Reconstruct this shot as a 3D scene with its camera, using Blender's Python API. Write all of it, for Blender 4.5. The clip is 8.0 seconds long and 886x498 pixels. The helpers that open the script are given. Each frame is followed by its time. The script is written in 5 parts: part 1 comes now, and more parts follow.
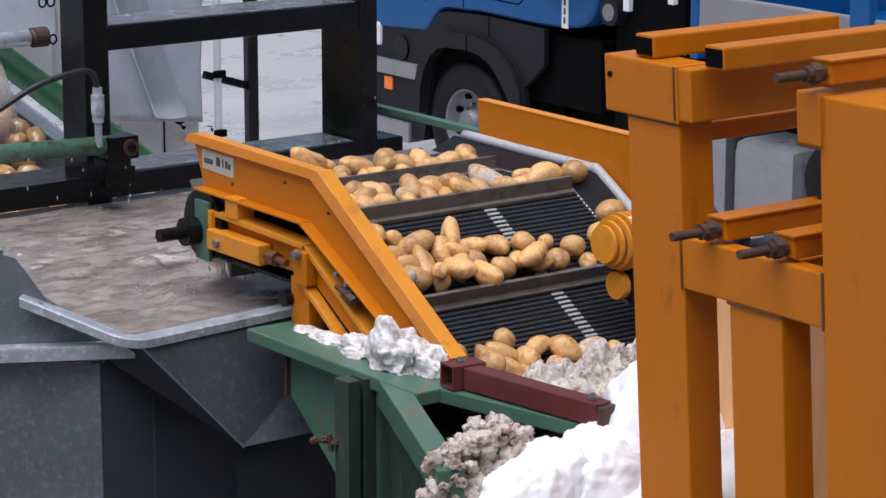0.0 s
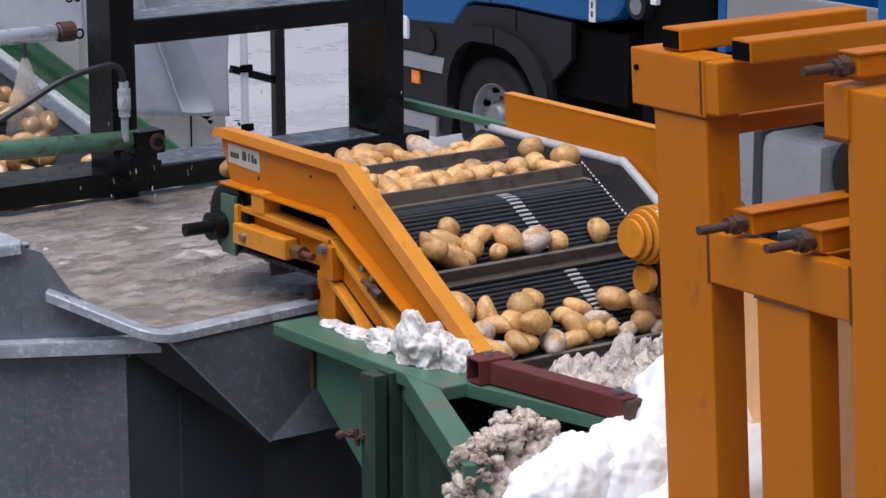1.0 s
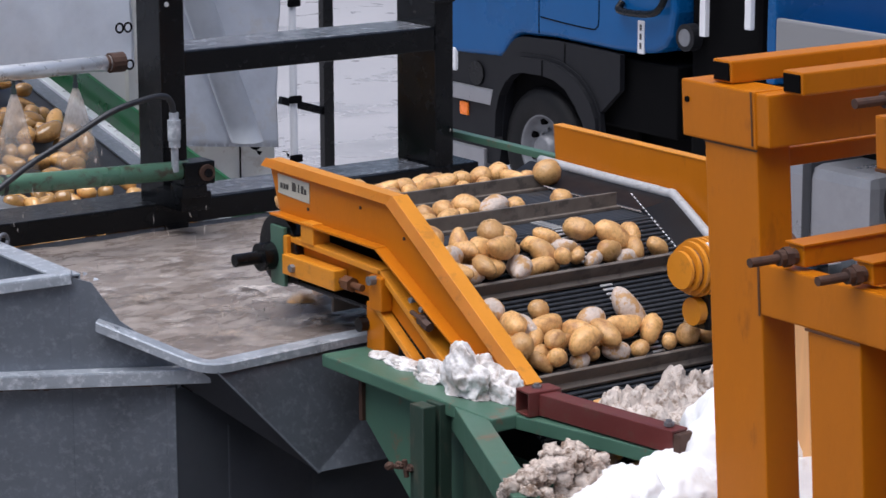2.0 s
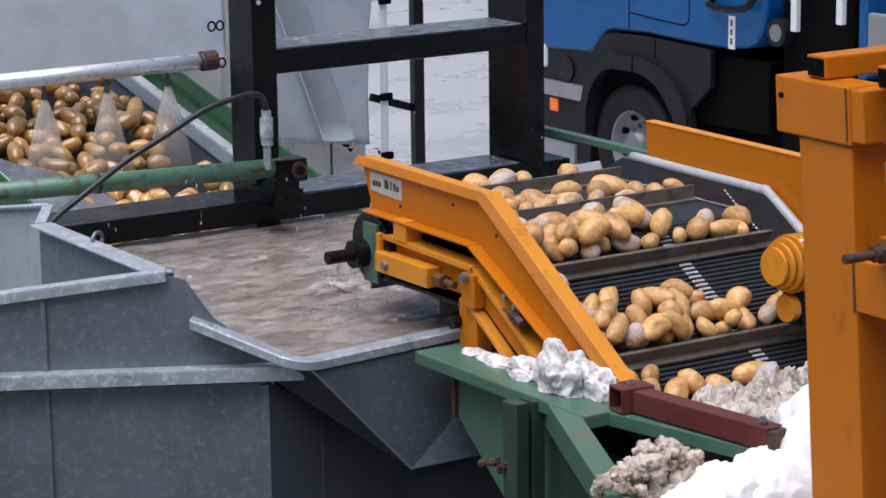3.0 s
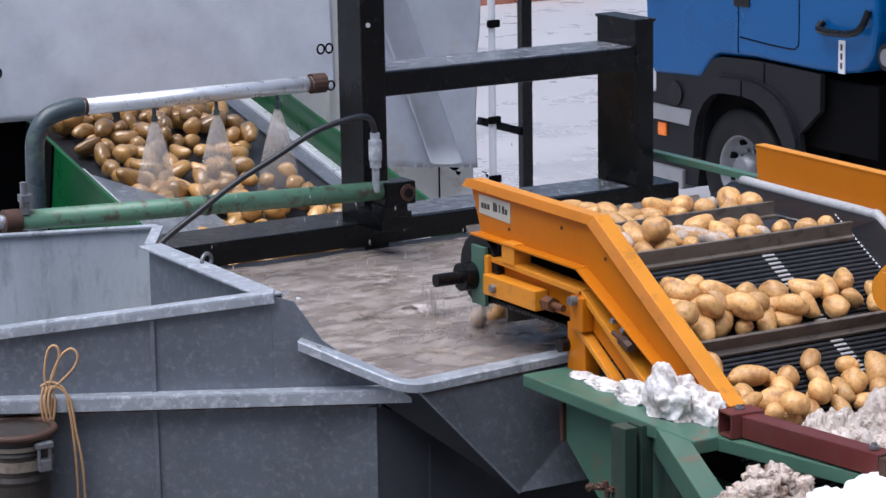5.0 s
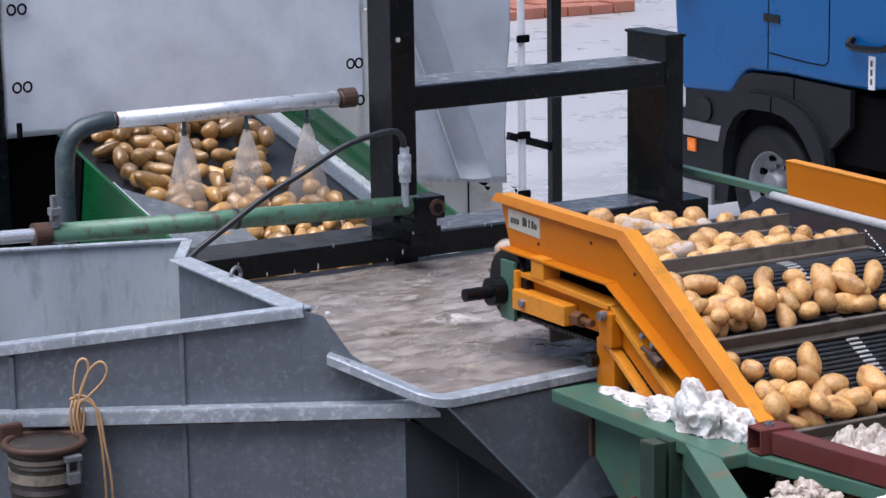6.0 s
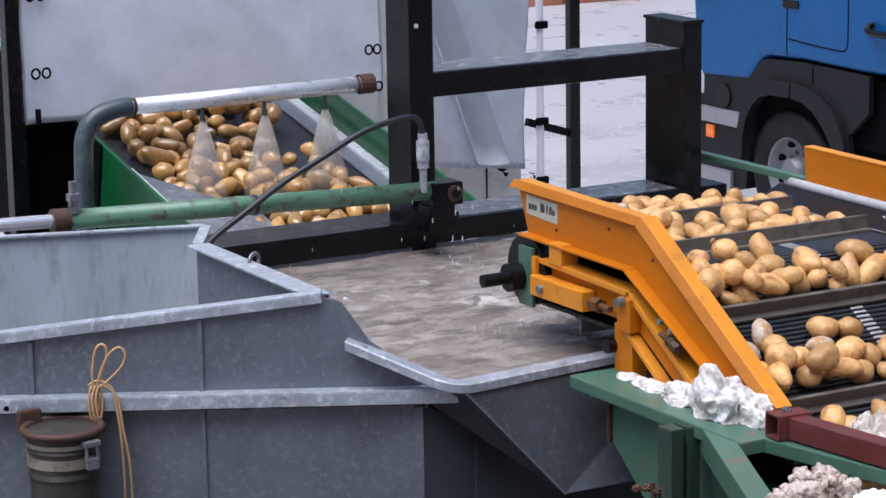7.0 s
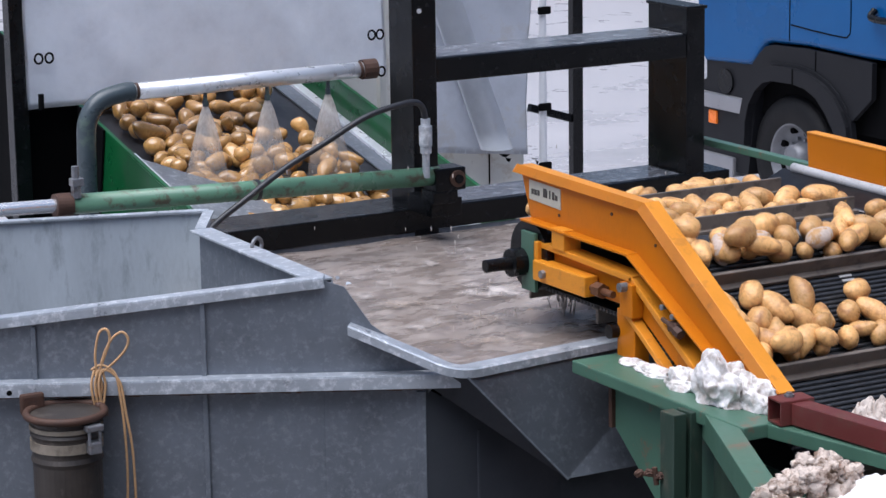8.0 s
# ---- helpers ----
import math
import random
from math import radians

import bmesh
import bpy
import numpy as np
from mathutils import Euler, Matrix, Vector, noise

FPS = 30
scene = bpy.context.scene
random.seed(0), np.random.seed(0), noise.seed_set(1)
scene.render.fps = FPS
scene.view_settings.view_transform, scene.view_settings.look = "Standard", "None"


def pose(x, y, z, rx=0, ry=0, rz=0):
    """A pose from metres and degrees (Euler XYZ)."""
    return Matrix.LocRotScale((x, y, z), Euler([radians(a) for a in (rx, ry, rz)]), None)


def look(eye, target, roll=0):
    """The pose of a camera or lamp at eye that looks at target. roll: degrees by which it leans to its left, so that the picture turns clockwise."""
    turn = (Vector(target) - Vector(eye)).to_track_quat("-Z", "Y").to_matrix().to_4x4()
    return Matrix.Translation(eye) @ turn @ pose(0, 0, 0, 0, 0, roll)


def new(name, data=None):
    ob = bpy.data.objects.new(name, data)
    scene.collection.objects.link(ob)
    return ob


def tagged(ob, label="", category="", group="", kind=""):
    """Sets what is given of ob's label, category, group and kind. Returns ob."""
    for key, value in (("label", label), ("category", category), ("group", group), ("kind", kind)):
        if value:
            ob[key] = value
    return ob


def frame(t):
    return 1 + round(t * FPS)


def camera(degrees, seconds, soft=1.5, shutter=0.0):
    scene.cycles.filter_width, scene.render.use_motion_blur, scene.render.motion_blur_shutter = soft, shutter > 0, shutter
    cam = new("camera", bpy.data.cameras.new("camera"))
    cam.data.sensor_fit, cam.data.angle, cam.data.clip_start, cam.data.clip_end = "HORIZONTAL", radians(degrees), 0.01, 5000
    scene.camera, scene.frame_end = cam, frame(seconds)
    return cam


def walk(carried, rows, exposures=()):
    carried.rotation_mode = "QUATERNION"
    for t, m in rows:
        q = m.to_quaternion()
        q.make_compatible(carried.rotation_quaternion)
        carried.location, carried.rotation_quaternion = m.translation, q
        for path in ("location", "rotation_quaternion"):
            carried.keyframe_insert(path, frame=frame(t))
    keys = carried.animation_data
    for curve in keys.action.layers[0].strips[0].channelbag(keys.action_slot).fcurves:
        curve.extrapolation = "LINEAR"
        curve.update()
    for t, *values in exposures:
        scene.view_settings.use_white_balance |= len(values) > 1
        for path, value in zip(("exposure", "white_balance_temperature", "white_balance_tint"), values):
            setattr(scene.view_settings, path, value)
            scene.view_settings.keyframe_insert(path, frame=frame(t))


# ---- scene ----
# ---------- camera ----------
cam = camera(19.346, 8.0, soft=1.45, shutter=0.3)
AIM = [
    (0.0, (0.001, -0.029, 4.606), (5.8031, 7.7967, 2.3463), 0.068),
    (0.5, (0.010, -0.022, 4.599), (5.7577, 7.8388, 2.3256), -0.125),
    (1.0, (0.014, -0.020, 4.602), (5.7262, 7.8648, 2.3208), -0.125),
    (1.5, (0.013, -0.012, 4.601), (5.6879, 7.9134, 2.3682), -0.012),
    (1.7, (0.013, -0.012, 4.601), (5.6589, 7.9436, 2.4022), -0.066),
    (2.8, (-0.001, -0.008, 4.605), (5.3536, 8.1593, 2.4577), -0.665),
    (3.0, (-0.001, -0.008, 4.605), (5.2933, 8.1913, 2.4303), -0.751),
    (3.5, (-0.001, -0.006, 4.603), (5.1950, 8.2660, 2.4643), -0.599),
    (4.0, (-0.000, 0.000, 4.600), (5.1206, 8.3258, 2.4881), -0.874),
    (4.5, (-0.003, -0.003, 4.600), (5.0354, 8.3787, 2.5115), -0.883),
    (5.0, (0.000, 0.009, 4.596), (4.9600, 8.4406, 2.5190), -0.952),
    (5.2, (0.000, 0.009, 4.596), (4.9412, 8.4598, 2.5520), -0.983),
    (6.3, (-0.002, 0.013, 4.593), (4.8376, 8.5259, 2.5682), -0.910),
    (6.5, (-0.002, 0.013, 4.593), (4.8144, 8.5325, 2.5412), -0.938),
    (7.0, (-0.002, 0.006, 4.593), (4.8017, 8.5294, 2.5250), -0.948),
    (7.5, (-0.001, 0.006, 4.592), (4.8028, 8.5204, 2.4875), -0.698),
    (8.0, (-0.005, 0.005, 4.590), (4.7855, 8.5236, 2.4697), -0.888),
]
walk(cam, [(t, look(e, a, r)) for t, e, a, r in AIM], exposures=[(0.0, 0.58, 5850, 12), (2.5, 0.60, 5850, 12), (4.5, 0.74, 5700, 12), (8.0, 0.81, 5680, 12)])

# ---------- world and sun: a bright overcast winter day ----------
world = bpy.data.worlds.new("overcast_sky")
scene.world = world
world.use_nodes = True
wn = world.node_tree
sky = wn.nodes.new("ShaderNodeTexSky")
sky.sky_type = 'NISHITA'
sky.sun_disc = False
sky.sun_elevation = radians(70)
sky.sun_rotation = radians(285)
sky.air_density, sky.dust_density, sky.ozone_density = 1.0, 6.0, 1.0
wn.links.new(sky.outputs[0], wn.nodes["Background"].inputs[0])
wn.nodes["Background"].inputs[1].default_value = 0.065
sun = new("sun", bpy.data.lights.new("sun", 'SUN'))
sun.data.energy, sun.data.angle, sun.data.color = 2.0, radians(60), (1.0, 0.97, 0.93)
sun.matrix_world = look((1.5, 4.6, 13), (5, 7, 2))


# ---------- materials ----------
def mat(name, base, rough=0.5, metal=0.0, vary=0.25, scale=8.0, fine=60.0, bump=0.15, second=None, spots=0.0,
        spot_scale=12.0, spot_rough=None, island=False, obj_random=0.0, coat=0.0, stretch=(1, 1, 1), spot_at=0.56, spec=0.5, soft=1.0):
    """A surface with grain at two scales, patches of a second colour, and fine relief."""
    m = bpy.data.materials.new(name)
    m.use_nodes = True
    nt = m.node_tree
    N, L = nt.nodes, nt.links
    b = N["Principled BSDF"]
    b.inputs["Metallic"].default_value = metal
    b.inputs["Coat Weight"].default_value = coat
    b.inputs["Specular IOR Level"].default_value = spec
    tc = N.new("ShaderNodeTexCoord")
    mp = N.new("ShaderNodeMapping")
    mp.inputs["Scale"].default_value = stretch
    L.new(tc.outputs["Object"], mp.inputs["Vector"])

    def tex(s, det=5.0, ro=0.6):
        n = N.new("ShaderNodeTexNoise")
        n.inputs["Scale"].default_value, n.inputs["Detail"].default_value, n.inputs["Roughness"].default_value = s, det, ro
        L.new(mp.outputs[0], n.inputs["Vector"])
        return n

    def ramp(src, lo, hi):
        r = N.new("ShaderNodeMapRange")
        r.inputs[1].default_value, r.inputs[2].default_value = lo, hi
        L.new(src, r.inputs[0])
        return r.outputs[0]

    def mix(fac, a, c):
        x = N.new("ShaderNodeMix")
        x.data_type = 'RGBA'
        for sock, v in ((x.inputs[0], fac), (x.inputs[6], a), (x.inputs[7], c)):
            if hasattr(v, "is_output"):
                L.new(v, sock)
            else:
                sock.default_value = v
        return x.outputs[2]

    col = (*base, 1)
    dark = tuple(c * (1 - vary) for c in base) + (1,)
    light = tuple(min(1, c * (1 + vary * 0.8)) for c in base) + (1,)
    big, small = tex(scale), tex(fine)
    c1 = mix(ramp(big.outputs[0], 0.3, 0.7), dark, light)
    c2 = mix(ramp(small.outputs[0], 0.35, 0.75), c1, col)
    if obj_random or island:
        oi = N.new("ShaderNodeNewGeometry" if island else "ShaderNodeObjectInfo")
        obj_random = obj_random or 0.3
        hsv = N.new("ShaderNodeHueSaturation")
        v = N.new("ShaderNodeMapRange")
        v.inputs[3].default_value, v.inputs[4].default_value = 1 - obj_random, 1 + obj_random
        L.new(oi.outputs["Random Per Island" if island else "Random"], v.inputs[0])
        L.new(v.outputs[0], hsv.inputs["Value"])
        L.new(c2, hsv.inputs["Color"])
        c2 = hsv.outputs[0]
    rough_out = ramp(big.outputs[0], 0.2, 0.8)
    rr = N.new("ShaderNodeMapRange")
    rr.inputs[3].default_value, rr.inputs[4].default_value = max(0.02, rough - 0.1), min(1, rough + 0.12)
    L.new(rough_out, rr.inputs[0])
    rout = rr.outputs[0]
    if second is not None and spots > 0:
        sp = tex(spot_scale, 8.0, 0.7)
        f = ramp(sp.outputs[0], spot_at - 0.02 * soft, spot_at + 0.05 * soft)
        mul = N.new("ShaderNodeMath")
        mul.operation = 'MULTIPLY'
        L.new(f, mul.inputs[0])
        mul.inputs[1].default_value = spots
        c2 = mix(mul.outputs[0], c2, (*second, 1))
        if spot_rough is not None:
            mr = N.new("ShaderNodeMix")
            L.new(mul.outputs[0], mr.inputs[0])
            L.new(rout, mr.inputs[2])
            mr.inputs[3].default_value = spot_rough
            rout = mr.outputs[0]
    L.new(c2, b.inputs["Base Color"])
    L.new(rout, b.inputs["Roughness"])
    bp = N.new("ShaderNodeBump")
    bp.inputs["Strength"].default_value = bump
    bp.inputs["Distance"].default_value = 0.004
    add = N.new("ShaderNodeMath")
    add.operation = 'ADD'
    L.new(big.outputs[0], add.inputs[0])
    L.new(small.outputs[0], add.inputs[1])
    L.new(add.outputs[0], bp.inputs["Height"])
    L.new(bp.outputs[0], b.inputs["Normal"])
    return m


ORANGE = mat("orange_paint", (0.50, 0.152, 0.002), 0.36, spec=0.22, vary=0.12, scale=3.5, fine=90, bump=0.07, second=(0.16, 0.055, 0.012), spots=0.5, soft=1.8, spot_scale=9, spot_at=0.635, stretch=(1, 1, 0.35))
# lighter paint of frame parts, also light painted onto upward-facing orange flanges
LIGHT_ORANGE = mat("light_orange_and_lit_edges", (0.66, 0.25, 0.014), 0.35, vary=0.12, scale=6, fine=90, bump=0.06, second=(0.22, 0.09, 0.03), spots=0.3, spot_scale=14, spot_at=0.59)
GALV = mat("galvanised_steel", (0.165, 0.182, 0.210), 0.36, 0.3, vary=0.3, scale=3.5, fine=55, bump=0.12, second=(0.27, 0.29, 0.315), spots=0.65, spot_scale=38, spot_at=0.55, soft=2.2)
GALV_EDGE = mat("galvanised_edge", (0.40, 0.43, 0.47), 0.32, 0.3, vary=0.3, scale=7, fine=60, bump=0.15, second=(0.78, 0.80, 0.83), spots=0.75, spot_scale=26, spot_at=0.55, soft=2.0)
# lightened copy of the galvanised steel, light put into colour; streaks are dirt
GALV_LIT = mat("lit_galvanised_steel", (0.50, 0.54, 0.57), 0.4, 0.1, vary=0.22, scale=3, fine=50, bump=0.12, second=(0.22, 0.24, 0.26), spots=0.6, spot_scale=7, spot_at=0.57, soft=2, stretch=(1.6, 1.6, 0.5))
# darkened copy of the galvanised steel: shade under the tray put into colour
GALV_SHADED = mat("shaded_galvanised_steel", (0.082, 0.086, 0.10), 0.45, 0.2, vary=0.25, scale=4, fine=45, bump=0.08, second=(0.08, 0.088, 0.10), spots=0.45, spot_scale=30, spot_at=0.53, soft=2.5)
GREEN = mat("green_paint", (0.068, 0.142, 0.098), 0.36, vary=0.16, scale=6, fine=80, bump=0.06, second=(0.17, 0.09, 0.055), spots=0.7, spot_scale=10, spot_at=0.59)
PIPE_GREEN = mat("pipe_green_paint", (0.11, 0.225, 0.145), 0.3, vary=0.15, scale=8, fine=80, bump=0.08, second=(0.085, 0.05, 0.032), spots=0.85, spot_scale=17, spot_at=0.55, soft=1.5)
# darker green tone with chips, for the posts and the panel under the brace
GREEN_DARK = mat("darker_green_chipped", (0.028, 0.05, 0.036), 0.4, vary=0.25, scale=8, fine=80, bump=0.1, second=(0.12, 0.10, 0.075), spots=0.6, spot_scale=18, spot_at=0.58, soft=2, stretch=(1, 1, 0.4))
VIVID = mat("vivid_green_plastic", (0.006, 0.085, 0.024), 0.3, vary=0.2, scale=5, fine=60, bump=0.05, second=(0.02, 0.06, 0.03), spots=0.5, spot_scale=8)
BLACK = mat("wet_black_paint", (0.004, 0.0045, 0.0055), 0.24, spec=0.28, vary=0.3, scale=6, fine=50, bump=0.12, second=(0.03, 0.03, 0.034), spots=0.3, spot_scale=24, spot_at=0.60)
# wet gloss whose grey patches paint in the sky's reflection
TOP_SHEEN = mat("wet_top_sky_sheen", (0.14, 0.145, 0.16), 0.14, spec=0.9, vary=0.4, scale=7, fine=45, bump=0.35, second=(0.42, 0.44, 0.48), spots=0.6, spot_scale=18, spot_at=0.54, soft=2)
BOLT = mat("dull_zinc_bolt", (0.24, 0.245, 0.26), 0.4, 0.6, vary=0.3, scale=30, fine=90, bump=0.15, second=(0.09, 0.05, 0.03), spots=0.5, spot_scale=40)
RISER = mat("grey_green_paint", (0.055, 0.072, 0.082), 0.3, vary=0.2, scale=8, fine=60, bump=0.06, second=(0.1, 0.14, 0.11), spots=0.6, spot_scale=12)
GREY_METAL = mat("grey_sheet_metal", (0.22, 0.22, 0.225), 0.5, vary=0.1, scale=1, fine=8)
RED = mat("red_oxide_paint", (0.12, 0.026, 0.023), 0.4, vary=0.2, scale=8, fine=80, bump=0.08, second=(0.10, 0.05, 0.035), spots=0.5, spot_scale=16)
# brown of grimy welds and rust, also painted shade in the motor grooves
WELD_GROOVE = mat("weld_rust_and_groove_shade", (0.11, 0.04, 0.012), 0.6, vary=0.4, scale=30, fine=120, bump=0.4)
RUST = mat("rusty_steel", (0.075, 0.038, 0.025), 0.65, 0.2, vary=0.4, scale=15, fine=90, bump=0.3, second=(0.05, 0.03, 0.025), spots=0.7, spot_scale=25)
STEEL = mat("bright_steel", (0.82, 0.83, 0.85), 0.3, 0.5, vary=0.12, scale=10, fine=80, bump=0.04, second=(0.25, 0.16, 0.11), spots=0.5, spot_scale=16, spot_at=0.62, soft=1.5)
CHROME = mat("chrome", (0.88, 0.89, 0.91), 0.22, 0.75, vary=0.05, bump=0.02)
BELT = mat("wet_black_belt_rod", (0.045, 0.047, 0.052), 0.2, vary=0.3, scale=20, fine=90, bump=0.1)
RUBBER = mat("dark_rubber", (0.02, 0.021, 0.025), 0.4, vary=0.3, scale=10, fine=70, bump=0.1)
FLIGHT = mat("worn_flight_rubber", (0.15, 0.125, 0.105), 0.4, vary=0.3, scale=12, fine=70, bump=0.15, second=(0.05, 0.045, 0.04), spots=0.6, spot_scale=14)
ROLLGREY = mat("grey_edge_roll", (0.40, 0.40, 0.41), 0.5, vary=0.2, scale=20, fine=80, bump=0.1, second=(0.2, 0.19, 0.18), spots=0.5, spot_scale=20)
CLIP = mat("worn_belt_clip", (0.62, 0.60, 0.58), 0.35, 0.5, vary=0.2, scale=30, fine=90)
POTATO = mat("potato_skin", (0.69, 0.395, 0.145), 0.30, vary=0.45, scale=22, fine=170, bump=0.6, spec=0.5, second=(0.27, 0.115, 0.042), spots=0.85, spot_scale=19, spot_at=0.53, soft=2.4, obj_random=0.28)
POTATO_WET = mat("wet_potato_skin", (0.50, 0.275, 0.085), 0.11, vary=0.4, scale=14, fine=120, bump=0.2, second=(0.11, 0.055, 0.02), spots=0.7, spot_scale=26, spot_at=0.56, obj_random=0.4, coat=0.8, soft=2)
STONE = mat("grey_stone", (0.075, 0.07, 0.07), 0.5, vary=0.3, scale=25, fine=90, bump=0.3)
FOAMY = mat("foam_covered_skin", (0.56, 0.46, 0.39), 0.6, vary=0.3, scale=40, fine=160, bump=0.6, second=(0.45, 0.25, 0.09), spots=0.95, spot_scale=30, spot_at=0.52)
SNOW = mat("snow", (0.88, 0.885, 0.90), 0.75, vary=0.06, scale=9, fine=60, bump=0.3, second=(0.55, 0.46, 0.38), spots=0.45, spot_scale=9, spot_at=0.59, soft=2)
SLUSH = mat("dirty_slush", (0.76, 0.735, 0.72), 0.75, vary=0.2, scale=14, fine=90, bump=0.5, second=(0.27, 0.20, 0.15), spots=0.72, spot_scale=21, spot_at=0.505, soft=2.6)
DIRTY = mat("dirty_foam_snow", (0.60, 0.53, 0.475), 0.8, vary=0.3, scale=14, fine=70, bump=1.0, second=(0.21, 0.145, 0.10), spots=0.9, spot_scale=34, spot_at=0.53, soft=2)
MUD = mat("brown_foam_crust", (0.62, 0.53, 0.46), 0.85, vary=0.35, scale=20, fine=110, bump=1.0, second=(0.17, 0.105, 0.065), spots=0.9, spot_scale=26, spot_at=0.505, soft=2.2)
WATER = mat("murky_water", (0.215, 0.176, 0.152), 0.22, vary=0.3, scale=4.5, fine=24, bump=0.45, second=(0.41, 0.36, 0.325), spots=0.8, spot_scale=5.5, spot_at=0.51, spot_rough=0.45, stretch=(0.8, 1.7, 1), soft=3)
TARP = mat("grey_tarpaulin", (0.83, 0.85, 0.89), 0.45, vary=0.10, scale=5, fine=26, bump=0.35, second=(0.66, 0.68, 0.72), spots=0.3, spot_scale=7, soft=3)
WHITESHEET = mat("white_sheet", (0.62, 0.645, 0.69), 0.5, vary=0.14, scale=2, fine=20, bump=0.1, second=(0.5, 0.45, 0.38), spots=0.3, spot_scale=4)
CREAM = mat("cream_panel", (0.62, 0.61, 0.56), 0.5, vary=0.08, scale=3, fine=30, bump=0.05, second=(0.4, 0.3, 0.2), spots=0.4, spot_scale=7, spot_at=0.59)
ASPHALT = mat("wet_concrete_yard", (0.44, 0.42, 0.425), 0.3, vary=0.18, scale=0.5, fine=6, bump=0.2, second=(0.33, 0.315, 0.315), spots=0.6, soft=3, spot_scale=0.9, spot_rough=0.12)
# dark ground tone, added only to weaken light bounced from below
BOUNCE_CUT = mat("dark_unseen_ground", (0.07, 0.06, 0.052), 0.4, vary=0.3, scale=1.5, fine=14, bump=0.5, second=(0.04, 0.035, 0.03), spots=0.6, spot_scale=2, spot_rough=0.15, soft=2)
BLUE = mat("blue_truck_paint", (0.005, 0.082, 0.25), 0.3, spec=0.3, vary=0.14, scale=1.5, fine=20, bump=0.02, coat=0.08, second=(0.012, 0.085, 0.24), spots=0.3, spot_scale=2, soft=3)
PLASTIC = mat("dark_grey_plastic", (0.011, 0.0115, 0.014), 0.5, spec=0.22, vary=0.2, scale=4, fine=40, bump=0.1)
TYRE = mat("tyre_rubber", (0.008, 0.008, 0.009), 0.6, spec=0.25, vary=0.3, scale=8, fine=60, bump=0.3)
ALU = mat("brushed_aluminium_tank", (0.32, 0.32, 0.335), 0.3, 0.6, vary=0.15, scale=2, fine=20, bump=0.03, second=(0.2, 0.2, 0.2), spots=0.12, spot_scale=3)
RIM = mat("grey_wheel_rim", (0.20, 0.205, 0.22), 0.45, 0.3, vary=0.3, scale=5, fine=40, bump=0.1)
LAMP = mat("orange_marker_lens", (0.85, 0.2, 0.02), 0.25, vary=0.1)
MAKER = mat("grimy_cream_label", (0.46, 0.45, 0.38), 0.5, vary=0.15, scale=30, fine=90)
WHITE = mat("white_label", (0.72, 0.72, 0.74), 0.5, vary=0.06)
# near-black fittings and joints, also shade painted into wells, holes and undersides
DARK = mat("near_black_and_shade", (0.004, 0.004, 0.0045), 0.85, spec=0.06, vary=0.3)
BAR = mat("grey_lettering", (0.055, 0.05, 0.045), 0.5, vary=0.1)
ROPE = mat("tan_rope", (0.52, 0.31, 0.15), 0.7, vary=0.25, scale=40, fine=120, bump=0.5)
WOOD = mat("pine_board", (0.74, 0.42, 0.18), 0.55, vary=0.4, scale=5, fine=30, bump=0.1, stretch=(1, 1, 0.12))
DRUM = mat("grimy_drum_steel", (0.05, 0.042, 0.036), 0.45, 0.3, vary=0.4, scale=10, fine=50, bump=0.15, second=(0.15, 0.13, 0.11), spots=0.6, spot_scale=7, spot_at=0.57, soft=2)
DRUM_BAND = mat("pale_grimy_hoop", (0.24, 0.205, 0.16), 0.5, 0.2, vary=0.35, scale=12, fine=60, bump=0.15, second=(0.08, 0.06, 0.045), spots=0.6, spot_scale=16, soft=2)
BRICK = mat("brick_red_paving", (0.42, 0.16, 0.1), 0.5, vary=0.25, scale=1.5, fine=12, bump=0.2)


def glassy(name, color, alpha):
    m = bpy.data.materials.new(name)
    m.use_nodes = True
    b = m.node_tree.nodes["Principled BSDF"]
    b.inputs["Base Color"].default_value = (*color, 1)
    b.inputs["Roughness"].default_value = 0.4
    n = m.node_tree.nodes.new("ShaderNodeTexNoise")
    n.inputs["Scale"].default_value = 16
    n.inputs["Detail"].default_value = 3
    r = m.node_tree.nodes.new("ShaderNodeMapRange")
    r.inputs[1].default_value, r.inputs[2].default_value = 0.3, 0.7
    r.inputs[3].default_value, r.inputs[4].default_value = alpha * 0.82, alpha * 1.18
    m.node_tree.links.new(n.outputs[0], r.inputs[0])
    tc = m.node_tree.nodes.new("ShaderNodeTexCoord")
    sep = m.node_tree.nodes.new("ShaderNodeSeparateXYZ")
    m.node_tree.links.new(tc.outputs["Generated"], sep.inputs[0])
    g = m.node_tree.nodes.new("ShaderNodeMapRange")
    g.inputs[3].default_value, g.inputs[4].default_value = 0.12, 1.4
    m.node_tree.links.new(sep.outputs[2], g.inputs[0])
    k = m.node_tree.nodes.new("ShaderNodeMath")
    k.operation = 'MULTIPLY'
    m.node_tree.links.new(r.outputs[0], k.inputs[0])
    m.node_tree.links.new(g.outputs[0], k.inputs[1])
    m.node_tree.links.new(k.outputs[0], b.inputs["Alpha"])
    return m


MIST = glassy("spray_mist", (0.88, 0.80, 0.72), 0.38)


